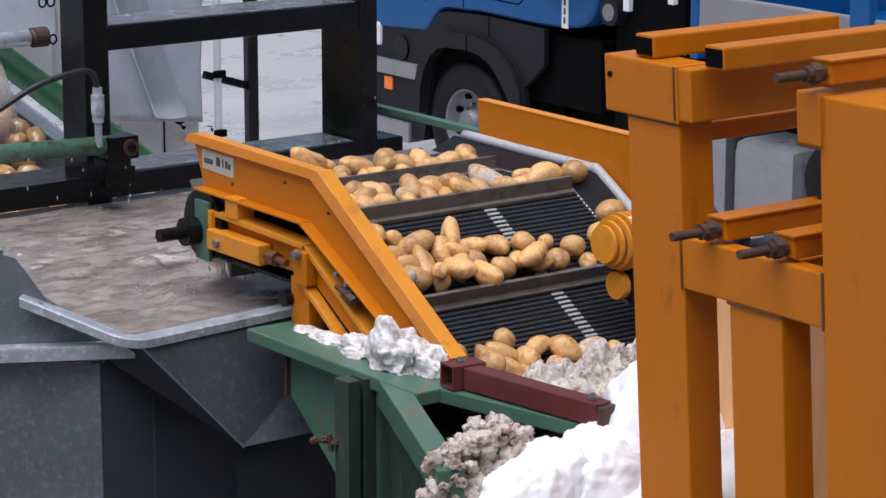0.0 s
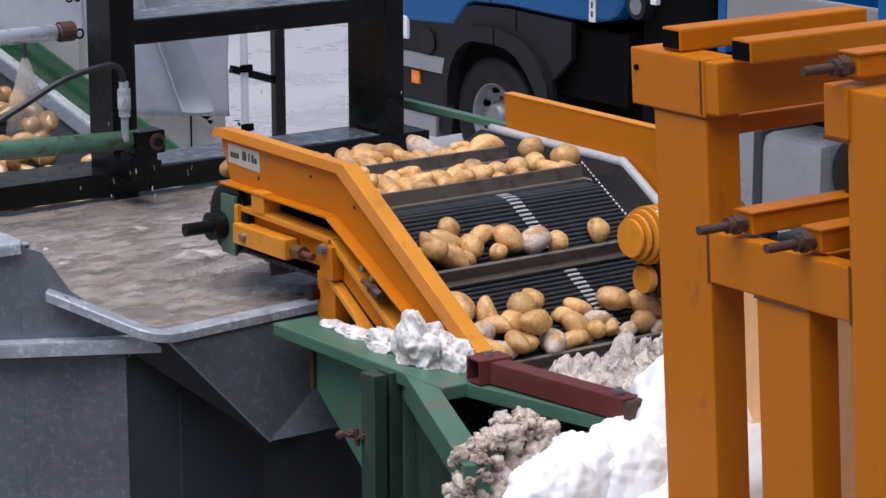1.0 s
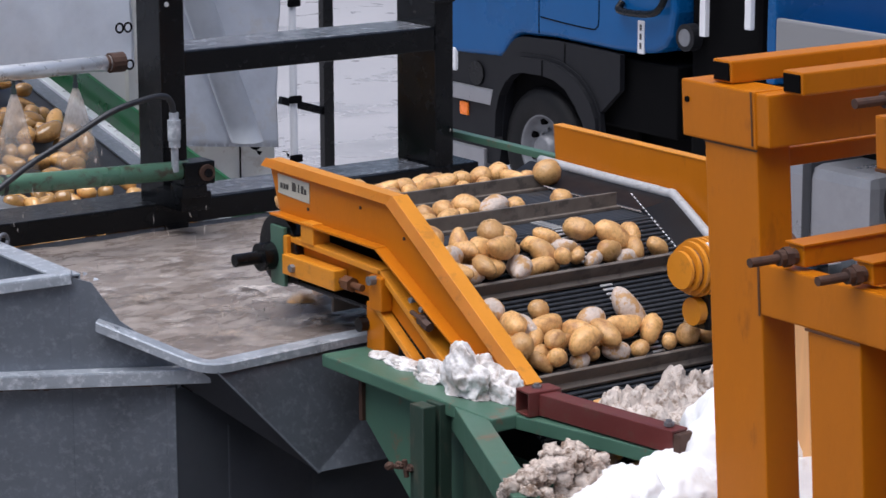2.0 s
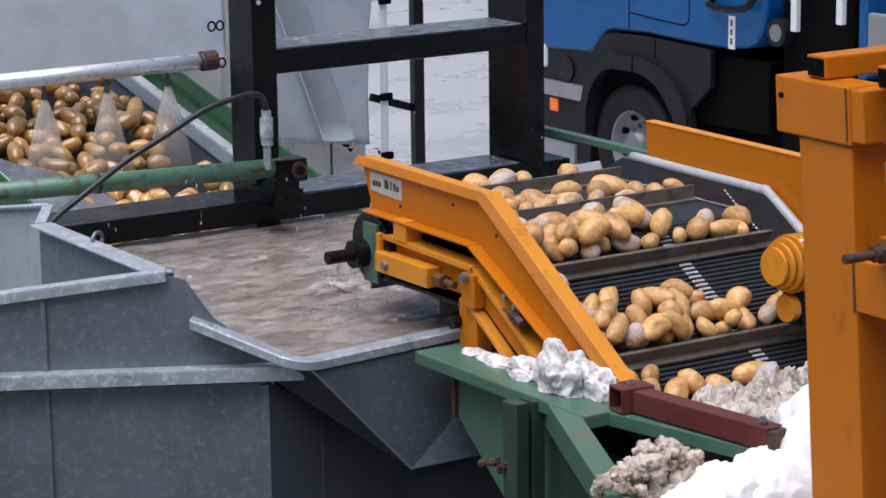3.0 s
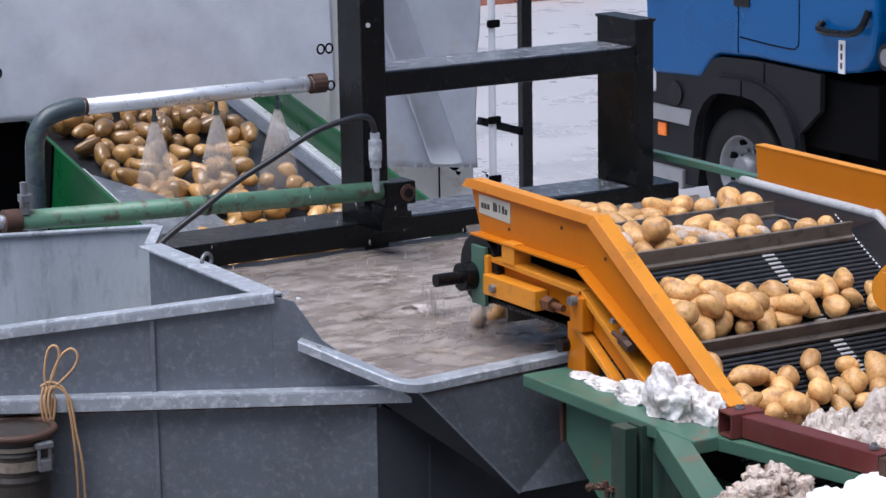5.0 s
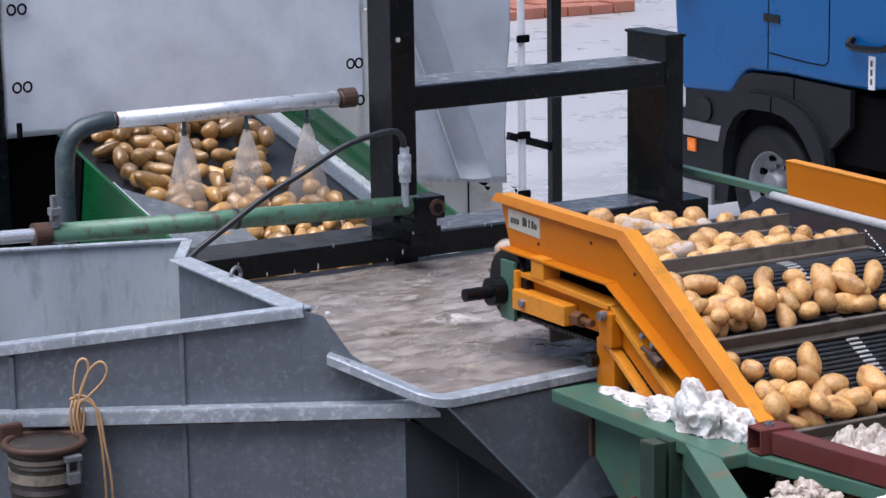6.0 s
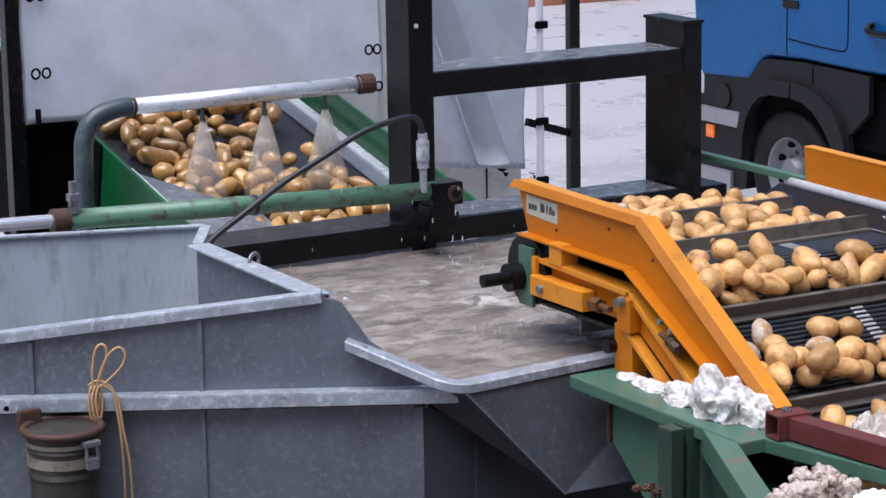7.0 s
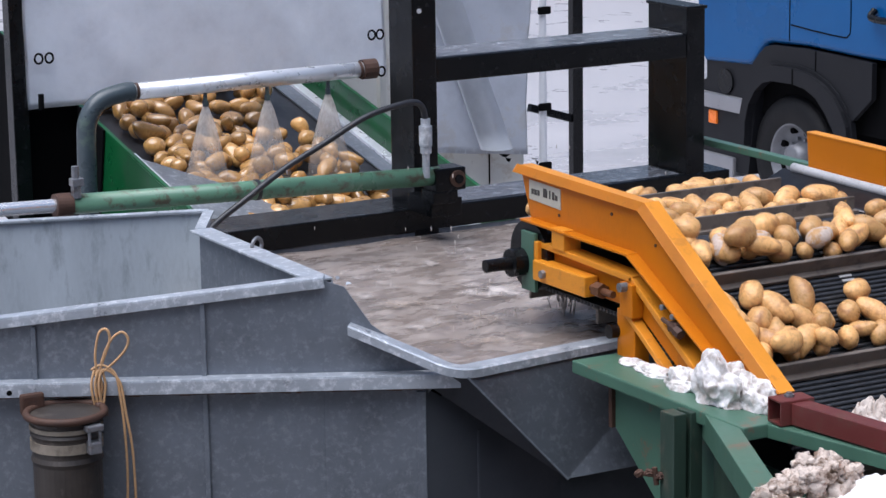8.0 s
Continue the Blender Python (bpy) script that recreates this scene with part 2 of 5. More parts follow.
def foam_mat(name, color, cover, scale):
    """Soft-edged broken foam: full in the middle of its piece, torn towards the edge."""
    m = bpy.data.materials.new(name)
    m.use_nodes = True
    N, L = m.node_tree.nodes, m.node_tree.links
    b = N["Principled BSDF"]
    b.inputs["Base Color"].default_value = (*color, 1)
    b.inputs["Roughness"].default_value = 0.45
    tc, oi = N.new("ShaderNodeTexCoord"), N.new("ShaderNodeObjectInfo")
    shift = N.new("ShaderNodeVectorMath")
    shift.operation = 'MULTIPLY_ADD'
    L.new(oi.outputs["Random"], shift.inputs[0])
    shift.inputs[1].default_value = (31, 17, 53)
    L.new(tc.outputs["Object"], shift.inputs[2])
    n = N.new("ShaderNodeTexNoise")
    n.inputs["Scale"].default_value, n.inputs["Detail"].default_value, n.inputs["Roughness"].default_value, n.inputs["Distortion"].default_value = scale, 6, 0.68, 0.8
    L.new(shift.outputs[0], n.inputs["Vector"])
    mid = N.new("ShaderNodeVectorMath")
    mid.operation = 'DISTANCE'
    L.new(tc.outputs["Generated"], mid.inputs[0])
    mid.inputs[1].default_value = (0.5, 0.5, 0.5)
    fall = N.new("ShaderNodeMapRange")
    fall.inputs[1].default_value, fall.inputs[2].default_value, fall.inputs[3].default_value, fall.inputs[4].default_value = 0.12, 0.5, cover, -0.22
    L.new(mid.outputs["Value"], fall.inputs[0])
    add = N.new("ShaderNodeMath")
    L.new(n.outputs[0], add.inputs[0])
    L.new(fall.outputs[0], add.inputs[1])
    a = N.new("ShaderNodeMapRange")
    a.inputs[1].default_value, a.inputs[2].default_value, a.inputs[3].default_value, a.inputs[4].default_value = 0.5, 0.78, 0.0, 0.85
    L.new(add.outputs[0], a.inputs[0])
    L.new(a.outputs[0], b.inputs["Alpha"])
    bp = N.new("ShaderNodeBump")
    bp.inputs["Strength"].default_value, bp.inputs["Distance"].default_value = 0.5, 0.006
    L.new(n.outputs[0], bp.inputs["Height"])
    L.new(bp.outputs[0], b.inputs["Normal"])
    return m


FOAM = foam_mat("drifting_foam", (0.60, 0.54, 0.50), 0.15, 10)
CHURN = foam_mat("churned_brown_water", (0.33, 0.265, 0.215), 0.16, 9)
DROP = mat("water_drop", (0.54, 0.49, 0.45), 0.1, vary=0.1)


# ---------- building helpers ----------
def thing(name, base=(0, 0, 0), label="", category="", group="", kind=""):
    e = new(name)
    e.empty_display_size = 0.1
    e.location = base
    return tagged(e, label, category, group, kind)


def part(name, bm, material, parent=None, label="", smooth=False):
    """Links a bmesh, in world coordinates, as one mesh object under a thing or a part."""
    me = bpy.data.meshes.new(name)
    bmesh.ops.recalc_face_normals(bm, faces=bm.faces)
    if smooth:
        for f in bm.faces:
            f.smooth = True
    bm.to_mesh(me)
    bm.free()
    me.materials.append(material)
    ob = new(name, me)
    if parent is not None:
        ob.parent = parent
        if parent.data is None:
            ob.location = -parent.location
    if label:
        ob["label"] = label
    return ob


def box(bm, x0, x1, y0, y1, z0, z1, bevel=0.004, m=None):
    r = bmesh.ops.create_cube(bm, size=1.0)
    vs = r["verts"]
    for v in vs:
        v.co = Vector((x0 + (v.co.x + 0.5) * (x1 - x0), y0 + (v.co.y + 0.5) * (y1 - y0), z0 + (v.co.z + 0.5) * (z1 - z0)))
    if m is not None:
        bmesh.ops.transform(bm, matrix=m, verts=vs)
    if bevel:
        es = list({e for v in vs for e in v.link_edges})
        bmesh.ops.bevel(bm, geom=es, offset=bevel, segments=2, affect='EDGES', profile=0.6)
    return bm


def abox(*a, **k):
    return box(bmesh.new(), *a, **k)


def beam(bm, p, q, w, h, bevel=0.004, up=(0, 0, 1)):
    """A bar of rectangular section from p to q: w across, h along up."""
    p, q, up = Vector(p), Vector(q), Vector(up)
    d = (q - p)
    n = d.normalized()
    s = n.cross(up).normalized()
    u = s.cross(n)
    m = Matrix((s, n, u)).transposed().to_4x4()
    m.translation = p
    return box(bm, -w / 2, w / 2, 0, d.length, -h / 2, h / 2, bevel, m)


def rod(bm, p, q, r, seg=16, r2=None, caps=True):
    p, q = Vector(p), Vector(q)
    d = q - p
    m = Matrix.Translation((p + q) / 2) @ d.to_track_quat("Z", "Y").to_matrix().to_4x4()
    bmesh.ops.create_cone(bm, cap_ends=caps, segments=seg, radius1=r, radius2=r if r2 is None else r2, depth=d.length, matrix=m)
    return bm


def arod(*a, **k):
    return rod(bmesh.new(), *a, **k)


def plate(bm, poly, axis_m, thick):
    """A plate: a polygon in the local xy of axis_m, thickened along its local z."""
    bot = [bm.verts.new(axis_m @ Vector((x, y, 0))) for x, y in poly]
    top = [bm.verts.new(axis_m @ Vector((x, y, thick))) for x, y in poly]
    bm.faces.new(bot)
    bm.faces.new(top)
    n = len(poly)
    for i in range(n):
        bm.faces.new((bot[i], bot[(i + 1) % n], top[(i + 1) % n], top[i]))
    return bm


def hose(bm, pts, r, seg=10, sub=6):
    """A tube along a smooth curve through pts."""
    P = [Vector(p) for p in pts]
    P = [P[0] * 2 - P[1]] + P + [P[-1] * 2 - P[-2]]
    path = []
    for i in range(1, len(P) - 2):
        for k in range(sub):
            u = k / sub
            a, b, c, d = P[i - 1], P[i], P[i + 1], P[i + 2]
            path.append(0.5 * ((2 * b) + (c - a) * u + (2 * a - 5 * b + 4 * c - d) * u * u + (3 * b - a - 3 * c + d) * u ** 3))
    path.append(P[-2])
    rings = []
    side = None
    for i, c in enumerate(path):
        t = (path[min(i + 1, len(path) - 1)] - path[max(i - 1, 0)]).normalized()
        if side is None:
            side = t.orthogonal().normalized()
        side = (side - t * side.dot(t)).normalized()
        o = t.cross(side)
        rings.append([bm.verts.new(c + r * (math.cos(2 * math.pi * k / seg) * side + math.sin(2 * math.pi * k / seg) * o)) for k in range(seg)])
    for a, b in zip(rings, rings[1:]):
        for k in range(seg):
            bm.faces.new((a[k], a[(k + 1) % seg], b[(k + 1) % seg], b[k]))
    bm.faces.new(rings[0])
    bm.faces.new(rings[-1])
    return bm


def lump(bm, centre, size, seed, rough=0.35, freq=2.2, sub=4, floor=None):
    """An irregular lump, such as shovelled snow."""
    r = bmesh.ops.create_icosphere(bm, subdivisions=sub, radius=1.0)
    off = Vector((seed * 7.3, seed * 3.1, seed * 1.7))
    for v in r["verts"]:
        n = v.co.normalized()
        k = 1 + rough * noise.fractal(n * freq + off, 1.0, 2.1, 5) + 0.06 * noise.noise(n * 7 + off) + 0.03 * noise.noise(n * 17 + off)
        v.co = Vector((centre[0] + n.x * size[0] * k, centre[1] + n.y * size[1] * k, centre[2] + n.z * size[2] * k))
        if floor is not None and v.co.z < floor:
            v.co.z = floor
    return bm


def chunk(bm, centre, size, seed, rough=0.3, floor=None):
    """A broken chunk of packed snow: a few large facets, softly worn."""
    r = bmesh.ops.create_icosphere(bm, subdivisions=6, radius=1.0)
    off = Vector((seed * 7.3, seed * 3.1, seed * 1.7))
    for v in r["verts"]:
        n = v.co.normalized()
        k = 1 + rough * (noise.noise(n * 1.5 + off) + 0.7 * (0.35 - abs(noise.noise(n * 2.7 + off))) + 0.14 * noise.noise(n * 6 + off)) + 0.035 * noise.fractal(n * 13 + off, 0.7, 2.2, 3)
        v.co = Vector((centre[0] + n.x * size[0] * k, centre[1] + n.y * size[1] * k, centre[2] + n.z * size[2] * k))
        if floor is not None and v.co.z < floor:
            v.co.z = floor
    return bm


def ridge(bm, x0, x1, y0, y1, base, height, seed, rough, nx=220, ny=60):
    """A crumbly bank of frozen foam along x."""
    g = []
    for j in range(ny + 1):
        row = []
        for i in range(nx + 1):
            u, w = i / nx, j / ny
            x, y = x0 + (x1 - x0) * u, y0 + (y1 - y0) * w
            p = Vector((x * 9, y * 9, seed))
            env = math.sin(math.pi * w) ** 0.6 * min(1.0, 6 * u, 6 * (1 - u))
            lumpy = noise.fractal(p, 0.9, 2.1, 3) * 0.8 + 1.3 * abs(noise.noise(p * 2.3)) + 0.5 * noise.noise(p * 6.0) + 0.3 * noise.noise(p * 13.0)
            row.append(bm.verts.new((x + rough * 0.5 * noise.noise(p * 3), y + rough * 0.5 * noise.noise(p * 3.3 + Vector((5, 0, 0))), base + env * (height(u) + rough * lumpy))))
        g.append(row)
    for j in range(ny):
        for i in range(nx):
            bm.faces.new((g[j][i], g[j][i + 1], g[j + 1][i + 1], g[j + 1][i]))
    return bm


# ---------- ground and distance ----------
def make_ground():
    bm = bmesh.new()
    bmesh.ops.create_grid(bm, x_segments=60, y_segments=60, size=1.0)
    for v in bm.verts:
        v.co = Vector((v.co.x * abs(v.co.x) * 400 + 8, v.co.y * abs(v.co.y) * 400 + 12, 0))
        if v.co.x > 8 and v.co.y > 14:
            v.co.z += 0.02 * noise.noise(v.co * 0.4)
    tagged(part("ground", bm, ASPHALT, smooth=True), "wet grey concrete yard with shallow puddles", "ground", kind="structure")
    # added disc outside the view; lowers bounce onto the machines' upright faces
    bm = bmesh.new()
    edge = []
    for k in range(72):
        a = 2 * math.pi * k / 72
        r = 1 + 0.08 * noise.fractal(Vector((math.cos(a) * 3, math.sin(a) * 3, 2)), 0.9, 2.1, 3)
        edge.append((2.6 + 5.4 * r * math.cos(a), 2.5 + 7.4 * r * math.sin(a)))
    plate(bm, edge, Matrix.Translation((0, 0, 0.004)), 0.006)
    tagged(part("mud_ground", bm, BOUNCE_CUT), "added dark ground, out of view, that cuts bounced light", "mud", kind="structure")
    bm = bmesh.new()
    for i in range(6):
        for j in range(5):
            x, y = 20.3 + i * 0.42 + (j % 2) * 0.2, 33.6 + j * 0.5
            box(bm, x, x + 0.38, y, y + 0.46, 0.0, 0.14 + 0.01 * ((i * 3 + j) % 4), 0.01)
    tagged(part("brick_stack", bm, BRICK), "low stack of red bricks on the wet yard", "bricks", kind="stuff")


# ---------- galvanised water tank ----------
WALL_P = Vector((4.06, 7.2, 0))
WALL_D = Vector((-0.873, 0.487, 0)).normalized()
WALL_N = Vector((-0.487, -0.873, 0)).normalized()
WATER_Z = 2.37


def on_wall(l, z, out=0.0):
    return WALL_P + WALL_D * l + WALL_N * out + Vector((0, 0, z))


def make_tank():
    tank = thing("water_tank", (3.6, 8.0, 0), "large galvanised steel washing tank with welded ribs and a lower tray", "water tank")
    m = Matrix((WALL_D, Vector((0, 0, 1)), -WALL_N)).transposed().to_4x4()
    m.translation = WALL_P
    wall = part("front_wall", plate(bmesh.new(), [(2.6, 0), (2.6, 2.455), (0.42, 2.70), (0.342, 2.676), (0.254, 2.546), (0.02, 2.372), (0.083, 2.3), (0.083, 0)], m, 0.008), GALV, tank)
    bm = bmesh.new()
    beam(bm, on_wall(2.6, 2.462, 0.0), on_wall(0.405, 2.708, 0.0), 0.055, 0.014, 0.004)
    beam(bm, on_wall(2.6, 2.447, 0.024), on_wall(0.405, 2.694, 0.024), 0.008, 0.03, 0.002)
    part("rim", bm, GALV_EDGE, tank, "bright folded rim")
    bm = bmesh.new()
    beam(bm, on_wall(2.6, 2.372, 0.03), on_wall(0.0, 2.388, 0.03), 0.058, 0.008, 0.002)
    beam(bm, on_wall(2.6, 2.350, 0.056), on_wall(-0.035, 2.366, 0.056), 0.008, 0.044, 0.002)
    rail = part("rail", bm, GALV_EDGE, tank, "angle-iron rail with a ragged lower edge")
    bm = bmesh.new()
    for i in range(150):
        l = 0.1 + i * 0.0165
        low = 0.002 + 0.007 * abs(noise.noise(Vector((i * 0.9, 0, 0))))
        mt = Matrix.Translation(on_wall(l, 2.3435 - (l - 0.055) * 0.0063, 0.054)) @ Matrix.Rotation(math.atan2(WALL_D.y, WALL_D.x), 4, 'Z')
        box(bm, -0.009, 0.009, -0.003, 0.003, -low, 0.001, 0, mt)
    part("mesh_edge", bm, RUST, tank, "dark ragged lower edge")
    part("bolt_hole", arod(on_wall(1.44, 2.352, 0.058), on_wall(1.44, 2.352, 0.062), 0.009), DARK, tank)
    for l, z0, z1 in ((0.805, 0.0, 2.63), (1.36, 0.0, 2.56), (2.0, 0.0, 2.5)):
        part("rib", beam(bmesh.new(), on_wall(l, z0, 0.008), on_wall(l, z1, 0.008), 0.016, 0.014, 0.003, up=WALL_N), GALV, tank)
    part("corner_rib", beam(bmesh.new(), on_wall(0.095, 0.0, 0.006), on_wall(0.095, 2.32, 0.006), 0.03, 0.01, 0.003, up=WALL_N), GALV, tank)
    for l, z, tilt_, size in ((0.365, 2.70, 0.5, 0.022), (0.335, 2.683, -0.4, 0.018)):
        part("torn_scrap", plate(bmesh.new(), [(0, 0), (size, 0.004), (size * 0.7, size * 0.5), (size * 0.1, size * 0.6)], Matrix.Translation(on_wall(l, z, 0.004)) @ Matrix.Rotation(tilt_, 4, 'Z') @ Matrix.Rotation(radians(60), 4, 'X'), 0.002), GALV_EDGE, tank, "curled scrap of torn sheet edge")
    # end wall with its sloping flange and lifting ring
    c = on_wall(0.415, 2.70)
    d = Vector((3.70, 8.36, 2.70))
    bm = bmesh.new()
    box(bm, 3.695, 3.703, c.y, 8.36, 0.6, 2.695, 0.001)
    part("end_wall", bm, GALV, tank)
    bm = bmesh.new()
    beam(bm, c, d, 0.085, 0.008, 0.002)
    beam(bm, c + Vector((0.04, 0, -0.03)), d + Vector((0.04, 0, -0.03)), 0.006, 0.06, 0.001)
    part("end_flange", bm, GALV_EDGE, tank)
    bm = bmesh.new()
    ring_at = Vector((3.742, 7.98, 2.706))
    hose(bm, [ring_at + Vector((0.026 * math.cos(a), 0.016 * math.cos(a), 0.026 * math.sin(a))) for a in [k * math.pi / 6 for k in range(13)]], 0.007, 8, 2)
    part("lifting_ring", bm, BOLT, tank, "welded steel lifting ring", smooth=True)
    # back wall and the corner that joins it to the end wall
    bm = bmesh.new()
    beam(bm, (3.86, 8.64, 1.65), (2.2, 9.17, 1.65), 0.008, 2.1, 0.001)
    beam(bm, (3.70, 8.36, 1.65), (3.86, 8.64, 1.65), 0.008, 2.1, 0.001)
    # inner back wall takes the lightened copy, so it reads as lit
    part("back_wall", bm, GALV_LIT, tank, "galvanised inner wall with its brightness painted in")
    bm = bmesh.new()
    beam(bm, (3.86, 8.64, 2.705), (2.2, 9.17, 2.705), 0.04, 0.01, 0.002)
    beam(bm, (3.70, 8.36, 2.702), (3.86, 8.64, 2.702), 0.04, 0.01, 0.002)
    part("back_rim", bm, GALV_EDGE, tank)
    # the lower tray: one folded lip round the corner, front sheet, sloping side, web wall below
    path = [on_wall(0.325, 2.556, 0.016)]
    pc, pe = Vector((4.044, 7.118, 2.414)), Vector((4.811, 7.199, 2.416))
    ps = pc.lerp(path[0], 0.16)
    pr = pc.lerp(pe, 0.075)
    path += [ps.lerp(pc, k / 5).lerp(pc.lerp(pr, k / 5), k / 5) for k in range(6)] + [pe]
    bm = bmesh.new()
    rows = []
    for i, p in enumerate(path):
        d = path[min(i + 1, len(path) - 1)] - path[max(i - 1, 0)]
        o = Vector((d.y, -d.x, 0)).normalized()
        sag = Vector((0, 0, 0.0015 * noise.noise(p * 9)))
        rows.append([bm.verts.new(p + o * u + sag + Vector((0, 0, h))) for u, h in ((-0.036, 0), (0.030, 0.002), (0.037, -0.003), (0.037, -0.030), (0.031, -0.030), (0.029, -0.008), (-0.036, -0.006))])
    for r0, r1 in zip(rows, rows[1:]):
        for k in range(7):
            bm.faces.new((r0[k], r0[(k + 1) % 7], r1[(k + 1) % 7], r1[k]))
    bm.faces.new(rows[0]), bm.faces.new(rows[-1])
    part("tray_lip", bm, GALV_EDGE, tank, "bright folded lip with dents")
    f0, f1, b1, b2, t2 = Vector((4.059, 7.100, 2.400)), Vector((4.387, 7.0, 2.015)), Vector((4.638, 7.026, 2.005)), Vector((5.0, 7.064, 1.991)), Vector((5.05, 7.20, 2.405))
    e = on_wall(0.083, 0)
    w1 = Vector((4.50, 7.31, 0))
    # taper, column and web take the shaded copy; the front stays plain galvanised
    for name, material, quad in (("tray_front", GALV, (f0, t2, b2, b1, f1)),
                                 ("tray_taper", GALV_SHADED, (e + Vector((0, 0, 2.345)), f0, f1, w1 + Vector((0, 0, 2.02)))),
                                 ("tray_column", GALV_SHADED, (f1 + Vector((0.0, 0.04, 0.02)), b1 + Vector((0.2, 0.06, 0.02)), Vector((b1.x + 0.2, b1.y + 0.06, 0)), Vector((f1.x, f1.y + 0.04, 0))))):
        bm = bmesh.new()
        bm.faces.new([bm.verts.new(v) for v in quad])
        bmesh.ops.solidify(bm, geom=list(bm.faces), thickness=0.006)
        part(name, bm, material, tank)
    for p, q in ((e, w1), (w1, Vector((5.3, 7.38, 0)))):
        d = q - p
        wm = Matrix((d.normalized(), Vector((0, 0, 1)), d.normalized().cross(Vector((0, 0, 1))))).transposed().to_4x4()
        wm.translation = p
        part("tray_web", plate(bmesh.new(), [(0, 0), (0, 2.33 if p is e else 2.02), (d.length, 2.02), (d.length, 0)], wm, 0.006), GALV_SHADED, tank)
    part("web_seam", beam(bmesh.new(), e.lerp(w1, 0.42) + Vector((0, -0.006, 0)), e.lerp(w1, 0.42) + Vector((0, -0.006, 2.15)), 0.012, 0.008, 0.002, up=(0, -1, 0)), GALV_SHADED, tank)
    part("seam", beam(bmesh.new(), f0 + Vector((0.005, -0.006, -0.01)), f1 + Vector((0, -0.006, 0)), 0.014, 0.007, 0.002), GALV, tank, "folded sheet edge")
    part("tray_back", abox(3.7, 6.9, 9.205, 9.215, 0.0, 2.385, 0.001), GALV, tank)
    part("tray_end", abox(6.9, 6.91, 7.1, 9.215, 0.0, 2.385, 0.001), GALV, tank)


def make_water():
    bm = bmesh.new()
    nx, ny = 150, 130
    grid = []
    churn = Vector((4.65, 7.75))
    for j in range(ny + 1):
        row = []
        for i in range(nx + 1):
            y = 7.145 + 2.055 * j / ny
            x0 = max(3.705, 4.06 - (y - 7.2) * 0.873 / 0.487 + 0.02) if y < 7.6 else 3.705
            x = x0 + (6.88 - x0) * i / nx
            p = Vector((x, y, 0))
            near = math.exp(-((x - churn.x) ** 2 + (y - churn.y) ** 2) / 0.25)
            h = 0.005 * noise.fractal(Vector((x * 5, y * 8, 0.3)), 0.7, 2.1, 4) + 0.018 * near * noise.fractal(Vector((x * 8, y * 8, 4.0)), 0.8, 2.1, 4)
            row.append(bm.verts.new((x, y, WATER_Z + h)))
        grid.append(row)
    for j in range(ny):
        for i in range(nx):
            bm.faces.new((grid[j][i], grid[j][i + 1], grid[j + 1][i + 1], grid[j + 1][i]))
    tagged(part("water", bm, WATER, smooth=True), "murky brown churning wash water with foam", "water", kind="structure")


# ---------- black steel frame behind the water ----------
def make_black_frame():
    f = thing("steel_gantry", (5.6, 9.3, 0), "wet black-painted steel frame standing in the tank", "steel frame")
    part("post", abox(5.037, 5.15, 9.2, 9.40, 0, 4.6, 0.006), BLACK, f)
    part("post", abox(6.39, 6.485, 9.2, 9.50, 0, 3.215, 0.006), BLACK, f)
    part("lower_beam", abox(3.9, 6.62, 9.197, 9.48, 2.39, 2.487, 0.006), BLACK, f)
    part("upper_beam", abox(5.15, 6.39, 9.203, 9.49, 3.0, 3.10, 0.006), BLACK, f)
    # added thin strips that give the wet tops their painted sheen
    part("water_film", abox(5.155, 6.385, 9.225, 9.485, 3.099, 3.1035, 0.002), TOP_SHEEN, f, "wet beam top with the sky's reflection painted in")
    part("water_film", abox(5.18, 6.37, 9.225, 9.475, 2.486, 2.4905, 0.002), TOP_SHEEN, f, "wet beam top with the sky's reflection painted in")
    part("top_cap", abox(6.383, 6.492, 9.193, 9.507, 3.208, 3.222, 0.003), BLACK, f)
    part("step", abox(4.3, 5.03, 9.48, 9.62, 2.40, 2.41, 0.003), PLASTIC, f)
    bm = bmesh.new()
    rod(bm, (5.07, 9.195, 3.30), (5.07, 9.2, 3.30), 0.01)
    part("bolt", bm, STEEL, f)


